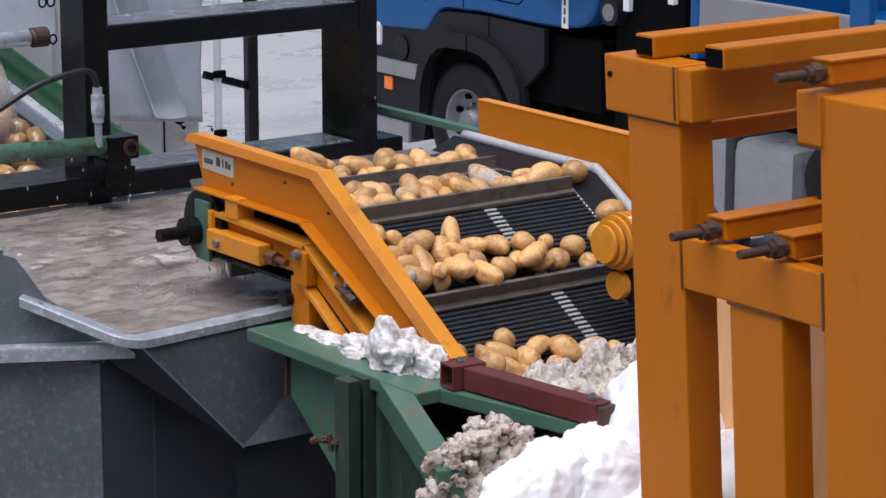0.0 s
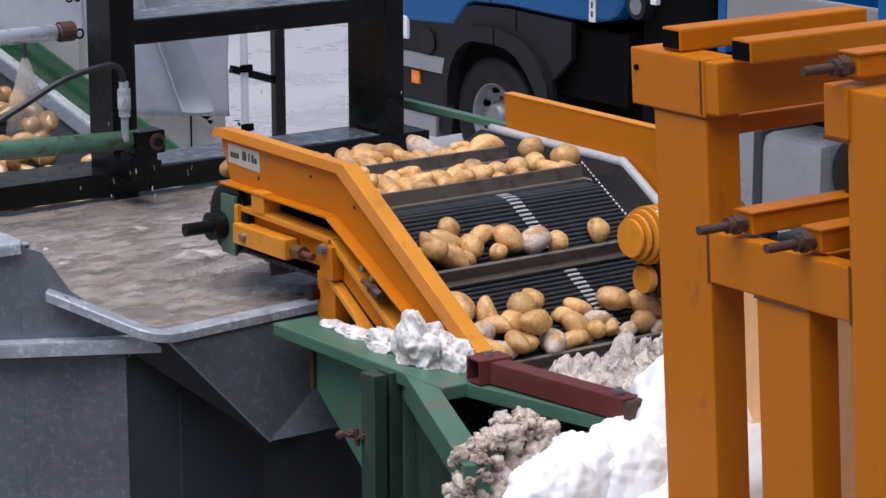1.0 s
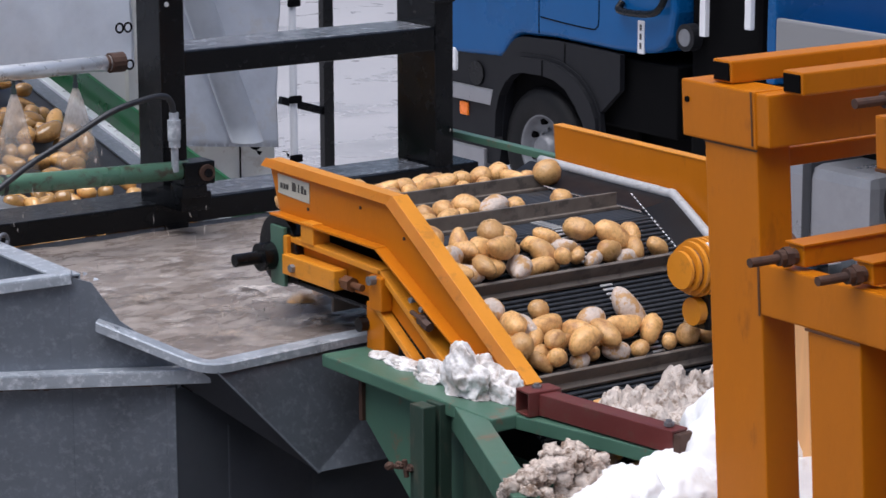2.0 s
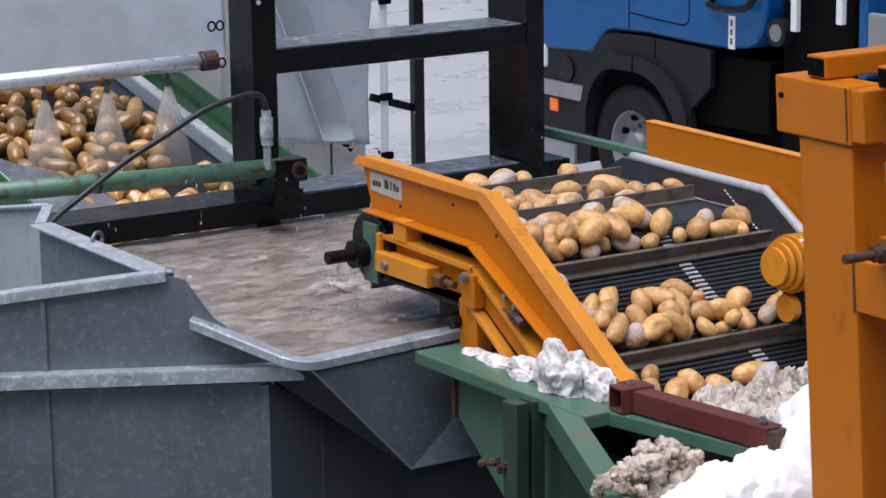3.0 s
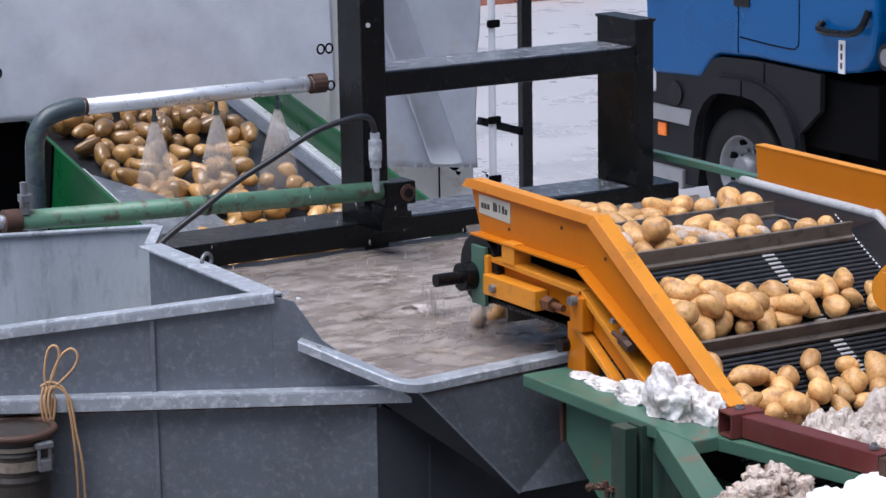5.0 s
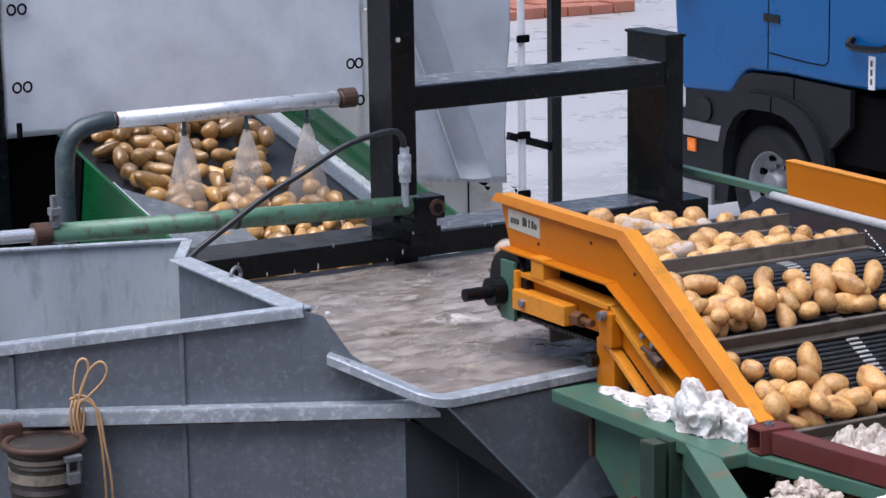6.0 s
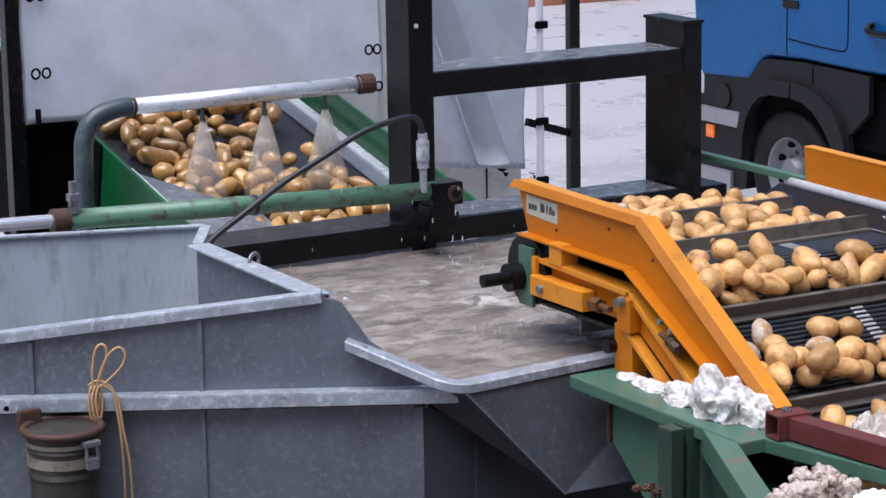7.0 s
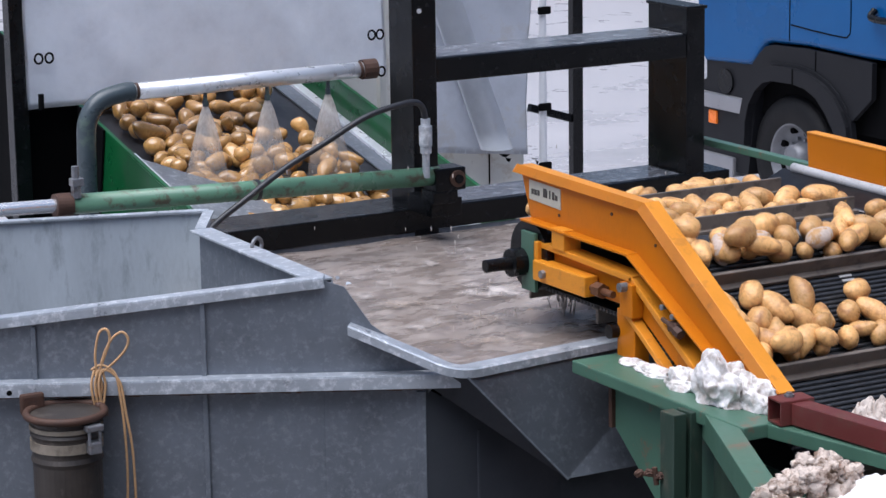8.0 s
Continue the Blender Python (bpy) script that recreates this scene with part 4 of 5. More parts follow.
    box(bm, XN - 0.03, XN + 0.03, 6.94, 7.045, 2.34, 2.56, 0.004)
    box(bm, XN - 0.07, XN + 0.05, 6.90, 7.09, 2.337, 2.347, 0.002)
    part("leg", bm, ORANGE, c)
    part("bolt", arod((XN - 0.06, 7.05, 2.48), (XN - 0.02, 7.05, 2.48), 0.025, 12), BLACK, c)
    # geared motor at the far edge
    mx, my, mz = XN + 0.71, 6.25, 2.72
    # rusty motor body, coloured dark so the grooves between rings look shaded
    motor = part("motor", rod(arod((mx, my, mz), (mx + 0.40, my, mz), 0.080, 36), (mx - 0.05, my, mz), (mx, my, mz), 0.04, 36, 0.078), WELD_GROOVE, c, "orange ribbed geared motor")
    for i in range(8):
        part("cooling_ring", arod((mx - 0.054 + 0.022 * i, my, mz), (mx - 0.042 + 0.022 * i, my, mz), min(0.096, 0.062 + 0.013 * i), 36), LIGHT_ORANGE, motor)
    part("rating_plate", abox(mx + 0.02, mx + 0.09, my - 0.075, my - 0.03, mz + 0.08, mz + 0.087, 0.001), WHITE, motor)
    bm = bmesh.new()
    rod(bm, (mx - 0.0, my, mz - 0.145), (mx + 0.03, my, mz - 0.145), 0.046, 28)
    part("gearbox", bm, LIGHT_ORANGE, c)
    part("gear_housing", abox(mx + 0.03, mx + 0.3, my - 0.05, my + 0.06, mz - 0.21, mz - 0.04, 0.02), BLACK, c)
    part("motor_arm", abox(mx + 0.3, XF, my - 0.04, my + 0.04, mz - 0.19, mz - 0.06, 0.01), BLACK, c)
    part("motor_arm", abox(XF - 0.02, XF + 0.02, my - 0.05, my + 0.15, 2.30, mz - 0.05, 0.01), BLACK, c)
    # lower body that closes the hopper
    part("hopper_wall", abox(XN + 0.03, XN + 1.2, 4.95, 4.97, 1.2, 2.2, 0.002), GREEN, c)
    part("hopper_floor", abox(XN + 0.03, XN + 1.2, 4.97, 6.2, 1.2, 1.22, 0.002), GREEN, c)
    part("hopper_side", abox(XN + 1.2, XN + 1.22, 4.95, 6.3, 1.2, 2.2, 0.002), GREEN, c)
    part("hopper_side", abox(XN + 0.02, XN + 0.03, 4.95, 6.3, 1.2, 2.2, 0.002), GREEN, c)
    for x in (XN + 0.1, XN + 1.15):
        for y in (5.05, 7.3):
            part("support", abox(x - 0.04, x + 0.04, y - 0.04, y + 0.04, 0, 1.25 if y < 6 else 2.3), GREEN, c)
    return c


def build_belt(c):
    """Belt modules of three rods each, and the flights; returns them for keying."""
    base = Vector(c.location)
    n_rod = 210
    step = LOOP / n_rod
    first = part("belt_rod", arod((BELT_X0, 0, -0.007), (BELT_X1, 0, -0.007), 0.0064, 8), BELT, c)

    def shared(name, bm, material):
        me = bpy.data.meshes.new(name)
        bm.to_mesh(me)
        bm.free()
        me.materials.append(material)
        return me
    clip = shared("belt_clip", abox(XN + 0.64, XN + 0.69, -0.0045, 0.0045, -0.006, 0.0015, 0.001), CLIP)
    web = shared("belt_web", abox(BELT_X0, BELT_X1, -step / 2, step / 2, -0.0165, -0.0145, 0), RUBBER)
    mods = []
    for i in range(n_rod):
        ob = first if i == 0 else new("belt_rod", first.data)
        ob.parent = c
        for name, me in (("belt_clip", clip), ("belt_web", web)):
            k = new(name, me)
            k.parent = ob
        mods.append((ob, i * step))
    bm = bmesh.new()
    box(bm, BELT_X0 + 0.01, BELT_X1 - 0.02, -0.006, 0.006, -0.004, 0.055, 0.003)
    box(bm, BELT_X0 + 0.01, BELT_X1 - 0.02, -0.03, 0.0, -0.004, 0.008, 0.002)
    fl = part("flight", bm, FLIGHT, c, "brown worn rubber flight")
    flights = []
    for k in range(10):
        ob = fl if k == 0 else new("flight", fl.data)
        ob.parent = c
        if k:
            ob["label"] = "brown worn rubber flight"
        flights.append((ob, -PITCH * k))
    return mods, flights


# ---------- green machine frame, red tube ----------
def make_green_frame():
    g = thing("machine_stand", (4.6, 6.6, 0), "green-painted steel machine frame with chipped edges", "machine frame")
    part("top_beam", abox(4.445, 4.63, 6.10, 7.06, 2.356, 2.40, 0.006), GREEN, g)
    part("top_beam", beam(bmesh.new(), (4.582, 6.22, 2.376), (4.755, 5.40, 2.376), 0.14, 0.044), GREEN, g)
    part("brace", beam(bmesh.new(), (4.52, 6.365, 2.352), (4.088, 5.444, 2.352), 0.078, 0.088), GREEN, g)
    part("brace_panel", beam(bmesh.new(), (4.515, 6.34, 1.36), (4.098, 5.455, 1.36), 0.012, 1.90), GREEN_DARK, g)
    part("side_panel", plate(bmesh.new(), [(6.93, 2.356), (6.93, 2.20), (6.43, 1.803), (6.36, 1.1), (6.36, 2.356)], Matrix.Translation((4.526, 0, 0)) @ YZ, 0.012), GREEN, g)
    part("side_lip", abox(4.511, 4.531, 6.92, 6.94, 2.19, 2.356, 0.002), RUST, g)
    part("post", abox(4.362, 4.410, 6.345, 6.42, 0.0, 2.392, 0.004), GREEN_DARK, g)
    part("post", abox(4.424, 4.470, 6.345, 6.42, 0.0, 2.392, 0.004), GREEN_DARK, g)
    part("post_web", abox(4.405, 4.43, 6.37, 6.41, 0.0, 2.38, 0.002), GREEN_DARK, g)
    bm = bmesh.new()
    rod(bm, (4.312, 6.458, 2.188), (4.40, 6.37, 2.184), 0.008, 10)
    rod(bm, (4.345, 6.425, 2.21), (4.35, 6.42, 2.155), 0.009, 10)
    for i, (x, y, z) in enumerate(((4.312, 6.458, 2.188), (4.335, 6.435, 2.192), (4.358, 6.412, 2.184))):
        lump(bm, (x, y, z), (0.015, 0.015, 0.013), 60 + i, 0.4, 2.2, 3)
    part("clamp", bm, RUST, g, "rusty clamp screw")
    part("leg", abox(4.70, 4.80, 5.425, 5.50, 0, 2.354), GREEN, g)
    r = thing("green_handrail", (6.6, 9.0, 0), "pale green square handrail beside the elevator", "handrail")
    part("rail", beam(bmesh.new(), (6.60, 9.6, 2.593), (6.60, 7.2, 2.593), 0.045, 0.03), GREEN, r)
    for y in (9.55, 7.3):
        part("post", abox(6.58, 6.62, y - 0.02, y + 0.02, 0, 2.58), GREEN, r)
    t = thing("red_tube", (4.53, 5.75, 2.40), "red-oxide square steel tube bolted on the green frame", "steel tube")
    p, q = Vector((4.600, 6.125, 2.438)), Vector((4.684, 5.505, 2.438))

    def hollow(a, b, w):
        """Four walls of a square tube, open at its ends."""
        bm = bmesh.new()
        d = (b - a).normalized()
        o = d.cross(Vector((0, 0, 1)))
        for v in (o, -o):
            beam(bm, a + v * (w / 2 - 0.003), b + v * (w / 2 - 0.003), 0.006, w, 0.0015)
        for v in (Vector((0, 0, 1)), Vector((0, 0, -1))):
            beam(bm, a + v * (w / 2 - 0.003), b + v * (w / 2 - 0.003), w - 0.013, 0.006, 0.001)
        return bm
    part("cross_stub", hollow(Vector((4.548, 6.085, 2.44)), Vector((4.665, 6.075, 2.44)), 0.076), RED, t, "open end of a square tube")
    part("tube", hollow(p.lerp(q, 0.13), q, 0.066), RED, t)
    part("end_plate", beam(bmesh.new(), q + Vector((0.004, -0.02, -0.015)), q + Vector((0.008, -0.045, -0.015)), 0.11, 0.10, 0.004), RUST, t)
    part("end_foot", abox(4.71, 4.80, 5.44, 5.49, 2.398, 2.41, 0.003), RUST, t)
    for u in (0.06, 0.93):
        c = p.lerp(q, u)
        bm = bmesh.new()
        rod(bm, (c.x, c.y, 2.46), (c.x, c.y, 2.492), 0.009, 8)
        rod(bm, (c.x, c.y, 2.474), (c.x, c.y, 2.485), 0.016, 6)
        part("bolt", bm, BOLT, t)


# ---------- snow and frozen foam ----------
def make_snow():
    bm = bmesh.new()
    chunk(bm, (4.566, 6.385, 2.425), (0.066, 0.105, 0.115), 4, 0.5, 2.40)
    chunk(bm, (4.61, 6.28, 2.41), (0.045, 0.10, 0.085), 7, 0.35, 2.40)
    tagged(part("snow_lump", bm, SLUSH, smooth=True), "dirt-flecked lump of snow on the green frame", "snow", kind="stuff")
    bm = bmesh.new()
    chunk(bm, (4.568, 6.575, 2.40), (0.045, 0.085, 0.055), 5, 0.5, 2.398)
    chunk(bm, (4.578, 6.78, 2.400), (0.038, 0.09, 0.026), 8, 0.3, 2.398)
    lump(bm, (4.585, 6.91, 2.401), (0.035, 0.06, 0.018), 9, 0.3, 1.6, 4, 2.398)
    tagged(part("snow_patch", bm, SLUSH, smooth=True), "thin melting snow patches under the conveyor side", "snow", kind="stuff")
    # the large white heap
    bm = bmesh.new()
    for i, (p, s) in enumerate((((4.80, 5.42, 2.24), (0.22, 0.20, 0.28)), ((4.50, 5.50, 2.20), (0.17, 0.16, 0.17)), ((5.02, 5.50, 2.28), (0.28, 0.25, 0.32)), ((4.64, 5.46, 2.24), (0.17, 0.15, 0.19)), ((4.66, 5.36, 2.28), (0.15, 0.10, 0.14)), ((4.56, 5.36, 2.27), (0.15, 0.12, 0.15)), ((4.92, 5.50, 2.34), (0.12, 0.10, 0.13)), ((4.80, 5.36, 2.36), (0.12, 0.10, 0.11)),
                                ((4.30, 5.38, 2.26), (0.15, 0.12, 0.15)), ((4.42, 5.42, 2.30), (0.14, 0.12, 0.14)), ((4.65, 5.30, 1.98), (0.42, 0.33, 0.32)), ((5.0, 5.3, 1.2), (0.85, 0.6, 1.25)))):
        lump(bm, p, s, 11 + i, 0.12, 1.5, 5)
    tagged(part("snow_heap", bm, SNOW, smooth=True), "large heap of clean white snow beside the elevator", "snow", kind="stuff")
    # brown crust at the edge of the heap
    bm = bmesh.new()
    for i in range(190):
        u = 3 * random.random()
        k = min(2, int(u))
        ends = ((4.36, 2.43), (4.24, 2.46), (4.11, 2.39), (4.075, 2.24))
        (xa, za), (xb, zb) = ends[k], ends[k + 1]
        r = random.uniform(0.010, 0.028)
        lump(bm, (xa + (xb - xa) * (u - k) + 0.03 * random.uniform(-1, 1), 5.50 + 0.05 * random.uniform(-1, 1), za + (zb - za) * (u - k) + 0.028 * random.uniform(-1, 1)), (r, r, r * 0.9), 30 + i, 0.5, 2.4, 3)
    for i in range(6):
        lump(bm, (4.34 - 0.045 * i, 5.47, 2.40 - 0.026 * i), (0.05, 0.05, 0.06), 170 + i, 0.4, 2.6, 4)
    tagged(part("foam_crust", bm, MUD, smooth=True), "brown frozen foam crust on the snow heap", "frozen foam", kind="stuff")
    # dirty foam ridge in front of the belt's foot
    bm = ridge(bmesh.new(), 4.64, 5.65, 5.82, 6.10, 2.33, lambda u: 0.075 + 0.06 * u, 2.0, 0.05)
    tagged(part("foam_ridge", bm, DIRTY), "dirty frozen foam ridge heaped before the belt", "frozen foam", kind="stuff")
    bm = bmesh.new()
    for i in range(34):
        u = random.random()
        lump(bm, (4.76 + 0.35 * u, 5.90 - 0.26 * u + 0.04 * random.uniform(-1, 1), 2.345 + 0.05 * random.random()), [random.uniform(0.02, 0.05)] * 3, 200 + i, 0.4, 2.0, 3)
    tagged(part("snow_crumbs", bm, DIRTY, smooth=True), "crumbs of snow along the red tube", "snow", kind="stuff")


# ---------- orange portal frame in the foreground ----------
def make_orange_frame():
    f = thing("orange_press_frame", (4.9, 4.7, 0), "heavy orange-painted steel portal frame with adjusting screws", "machine frame")
    m = Matrix(((1, 0, -0.02, 0.068), (0, 1, 0.056, -0.056 * 3.4), (0, 0, 1, 0), (0, 0, 0, 1)))

    def b(name, x0, x1, y0, y1, z0, z1, material=ORANGE, bevel=0.006, parent=f, label=""):
        return part(name, abox(x0, x1, y0, y1, z0, z1, bevel, m), material, parent, label)
    ztop = 3.552
    b("post", 4.44, 4.556, 4.932, 5.138, 0.0, 3.42)
    b("end_block", 4.43, 4.55, 4.925, 5.215, 3.40, ztop)
    b("cross_beam", 4.436, 5.6, 4.878, 4.937, 3.41, ztop - 0.004)
    b("under_bar", 4.56, 5.5, 4.95, 5.0, 3.34, 3.39)
    for name, y0, x0, x1 in (("upper_tube", 5.045, 4.455, 5.14), ("upper_tube", 4.785, 4.465, 5.6)):
        t = b(name, x0 + 0.006, x1, y0, y0 + 0.075, ztop + 0.002, ztop + 0.062)
        # dark square painted for the shaded inside of the tube
        b("tube_mouth", x0, x0 + 0.012, y0 + 0.008, y0 + 0.067, ztop + 0.009, ztop + 0.055, DARK, 0.001, t)
    b("post", 4.443, 4.545, 4.57, 4.762, 0.0, 2.97)
    b("post", 4.44, 4.9, 4.0, 4.418, 0.0, ztop - 0.006)
    b("end_block", 4.43, 4.52, 4.405, 4.487, 3.42, ztop)
    b("lower_beam", 4.44, 4.50, 4.41, 4.94, 2.965, 3.105)
    b("lower_beam", 4.545, 4.9, 4.60, 4.70, 2.97, 3.09)
    for y, z, x1 in ((4.815, 3.142, 4.95), (4.565, 3.142, 4.9), (4.42, 3.60, 5.0)):
        arm = b("screw_arm", 4.46, x1, y - 0.03, y + 0.03, z - 0.028, z + 0.03)
        b("arm_top", 4.455, x1, y - 0.036, y + 0.036, z + 0.028, z + 0.034, ORANGE, 0.001, arm)
        bm = bmesh.new()
        rod(bm, (4.31, y + 0.01, z - 0.002), (4.47, y, z), 0.0125, 12)
        rod(bm, (4.40, y + 0.004, z), (4.455, y, z), 0.021, 12)
        rod(bm, (4.42, y + 0.004, z), (4.44, y, z), 0.027, 6)
        bmesh.ops.transform(bm, matrix=m, verts=list(bm.verts))
        part("screw", bm, RUST, arm, "dark rusty adjusting screw")
    bm = bmesh.new()
    rod(bm, (4.85, 4.785, 3.21), (4.93, 4.785, 3.21), 0.112, 40)
    rod(bm, (4.865, 4.785, 3.21), (4.915, 4.785, 3.21), 0.12, 40)
    rod(bm, (4.82, 4.785, 3.21), (4.85, 4.785, 3.21), 0.045, 24)
    bmesh.ops.transform(bm, matrix=m, verts=list(bm.verts))
    part("wheel", bm, RUBBER, f, "dark rubber wheel")
    for x0, x1, y0, y1, z0, z1 in ((4.4375, 4.4395, 4.929, 5.14, 3.394, 3.402), (4.427, 4.4295, 4.933, 4.939, 3.41, 3.55), (4.437, 4.439, 4.935, 4.943, 2.962, 3.108),
                                   (4.437, 4.439, 4.566, 4.766, 2.959, 2.967), (4.437, 4.439, 4.413, 4.421, 2.96, 3.108), (4.427, 4.4295, 4.402, 4.488, 3.414, 3.422)):
        b("weld_bead", x0, x1, y0, y1, z0, z1, WELD_GROOVE, 0.0005)
    part("pin_hole", arod(m @ Vector((4.425, 5.19, 3.50)), m @ Vector((4.432, 5.19, 3.50)), 0.008, 12), DARK, f)
    w = tagged(part("wood_board", abox(4.95, 4.98, 4.55, 5.36, 0.0, 2.81, 0.004), WOOD), "pale pine board leaning behind the orange frame", "board")


# ---------- truck ----------
def make_truck():
    T = thing("truck", (14.5, 16.5, 0), "blue articulated lorry with dark plastic arches parked on the yard", "truck")
    X = 13.3
    W = 2.45
    cab = part("cab", plate(bmesh.new(), [(18.95, 1.28), (18.55, 1.30), (18.20, 1.32), (18.12, 1.36), (18.04, 1.46), (17.96, 1.53), (17.87, 1.555), (17.4, 1.575), (16.62, 1.56), (16.28, 1.572), (16.08, 1.60), (15.95, 1.66), (15.87, 1.76), (15.83, 1.95), (15.83, 3.3), (17.6, 3.75), (18.8, 3.4), (19.05, 2.5)], Matrix.Translation((X, 0, 0)) @ YZ, W), BLUE, T)
    bmod = cab.modifiers.new("rounded_edges", 'BEVEL')
    bmod.width, bmod.segments, bmod.limit_method, bmod.angle_limit = 0.05, 3, 'ANGLE', radians(50)
    bm = bmesh.new()
    box(bm, X - 0.003, X + 0.002, 17.615, 17.627, 1.60, 3.2, 0)
    hose(bm, [(X - 0.001, 16.80, 3.0), (X - 0.001, 16.80, 2.2), (X - 0.001, 16.80, 1.80), (X - 0.001, 16.83, 1.73), (X - 0.001, 16.90, 1.71), (X - 0.001, 17.25, 1.72), (X - 0.001, 17.6, 1.74)], 0.006, 6)
    part("door_seam", bm, DARK, cab)
    part("grab_handle", hose(bmesh.new(), [(X - 0.02, 16.47, 1.98), (X - 0.07, 16.45, 1.92), (X - 0.08, 16.2, 1.915), (X - 0.08, 16.0, 1.94), (X - 0.07, 15.92, 2.0), (X - 0.02, 15.90, 2.12)], 0.03), BLACK, cab)
    part("door_lock", abox(X - 0.012, X + 0.002, 17.46, 17.68, 2.0, 2.07, 0.008), BLACK, cab)
    part("label", abox(X - 0.01, X + 0.002, 16.20, 16.28, 1.58, 1.85, 0.002), WHITE, cab, "white sticker with blurred lettering")
    bm = bmesh.new()
    for i in range(3):
        box(bm, X - 0.013, X - 0.009, 16.228, 16.252, 1.62 + i * 0.075, 1.67 + i * 0.075, 0)
    part("lettering", bm, BAR, cab)
    part("mirror_bracket", abox(X - 0.25, X, 18.7, 18.85, 2.2, 2.6, 0.03), BLACK, cab)
    part("side_window", abox(X - 0.008, X + 0.002, 16.95, 17.5, 2.55, 3.1, 0.01), PLASTIC, cab)
    # bumper corner, lamp, steps
    bump = part("bumper", plate(bmesh.new(), [(19.05, 0.35), (19.05, 1.34), (18.2, 1.34), (18.1, 1.1), (18.22, 0.35)], Matrix.Translation((X + 0.02, 0, 0)) @ YZ, W - 0.1), PLASTIC, T)
    part("marker_lamp", abox(X + 0.0, X + 0.03, 18.68, 18.80, 0.74, 0.86, 0.01), LAMP, bump, "orange side marker lamp")
    part("step_plate", abox(X - 0.02, X + 0.15, 18.28, 18.98, 0.88, 1.02, 0.02), ALU, bump)
    part("step_plate", abox(X - 0.02, X + 0.15, 18.4, 19.0, 0.30, 0.48, 0.02), ALU, bump)
    part("headlamp", arod((X + 0.0, 18.55, 1.14), (X + 0.06, 18.55, 1.14), 0.11, 20), BLACK, bump)
    part("head_light", abox(X - 0.01, X + 0.1, 18.85, 19.02, 1.12, 1.34, 0.03), WHITE, bump)
    # wheel arch: a flared lip over a well painted near-black for shade, with the side panel above it
    out = [(18.28, 0.62), (18.26, 0.86), (18.20, 1.06), (18.10, 1.22), (17.97, 1.33), (17.82, 1.375), (17.5, 1.385), (17.28, 1.36), (17.08, 1.29), (16.94, 1.20), (16.84, 1.10), (16.77, 0.98), (16.74, 0.80)]
    inn = [(18.18, 0.62), (18.17, 0.84), (18.12, 1.0), (18.03, 1.13), (17.92, 1.21), (17.80, 1.24), (17.5, 1.25), (17.33, 1.23), (17.18, 1.17), (17.05, 1.06), (16.96, 0.95), (16.90, 0.86), (16.87, 0.76)]
    part("wheel_arch", plate(bmesh.new(), out + inn[::-1], Matrix.Translation((X - 0.06, 0, 0)) @ YZ, 0.09), PLASTIC, T)
    rim_line = [(y + (0.025 if y > 17.5 else -0.025), z + 0.03) for y, z in out]
    part("arch_moulding", plate(bmesh.new(), rim_line + out[::-1], Matrix.Translation((X - 0.025, 0, 0)) @ YZ, 0.05), PLASTIC, T)
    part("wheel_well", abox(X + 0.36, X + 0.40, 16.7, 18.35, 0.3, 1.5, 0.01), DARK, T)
    part("arch_panel", plate(bmesh.new(), [(18.17, 1.31), (18.03, 1.45), (17.95, 1.515), (17.86, 1.54), (17.4, 1.56), (16.62, 1.545), (16.50, 1.54), (16.50, 1.24), (16.745, 1.03)] + [(y, z + 0.005) for y, z in out[::-1][2:-3]], Matrix.Translation((X - 0.012, 0, 0)) @ YZ, 0.05), PLASTIC, T)
    part("panel_seam", abox(X - 0.016, X - 0.010, 17.235, 17.25, 1.37, 1.56, 0.001), DARK, T)
    part("panel_seam", abox(X - 0.064, X - 0.058, 17.49, 17.505, 1.25, 1.385, 0.001), DARK, T)

    def wheel(y, z=0.54):
        prof = [(0.30, 0.02), (0.33, 0.0), (0.44, -0.015), (0.52, 0.02), (0.54, 0.06), (0.54, 0.28), (0.50, 0.31), (0.30, 0.31)]
        bm = bmesh.new()
        n = 40
        rings = [[bm.verts.new((X + 0.03 + dx, y + r * math.cos(2 * math.pi * k / n), z + r * math.sin(2 * math.pi * k / n))) for k in range(n)] for r, dx in prof]
        for a, b in zip(rings, rings[1:]):
            for k in range(n):
                bm.faces.new((a[k], a[(k + 1) % n], b[(k + 1) % n], b[k]))
        wh = part("wheel", bm, TYRE, T, smooth=True)
        bm = bmesh.new()
        dish = [(0.312, 0.03), (0.300, 0.012), (0.288, 0.03), (0.272, 0.085), (0.225, 0.135), (0.150, 0.140), (0.128, 0.10), (0.118, 0.02), (0.09, 0.005), (0.02, 0.004)]
        rings = [[bm.verts.new((X + 0.03 + dx, y + r * math.cos(2 * math.pi * k / n), z + r * math.sin(2 * math.pi * k / n))) for k in range(n)] for r, dx in dish]
        for a, b in zip(rings, rings[1:]):
            for k in range(n):
                bm.faces.new((a[k], a[(k + 1) % n], b[(k + 1) % n], b[k]))
        bm.faces.new(rings[-1])
        part("rim", bm, RIM, wh, smooth=True)
        for k in range(10):
            a = 2 * math.pi * k / 10
            part("wheel_nut", arod((X + 0.135, y + 0.168 * math.cos(a), z + 0.168 * math.sin(a)), (X + 0.175, y + 0.168 * math.cos(a), z + 0.168 * math.sin(a)), 0.016, 8), BOLT, wh)
        for k in range(8):
            a = 2 * math.pi * (k + 0.5) / 8
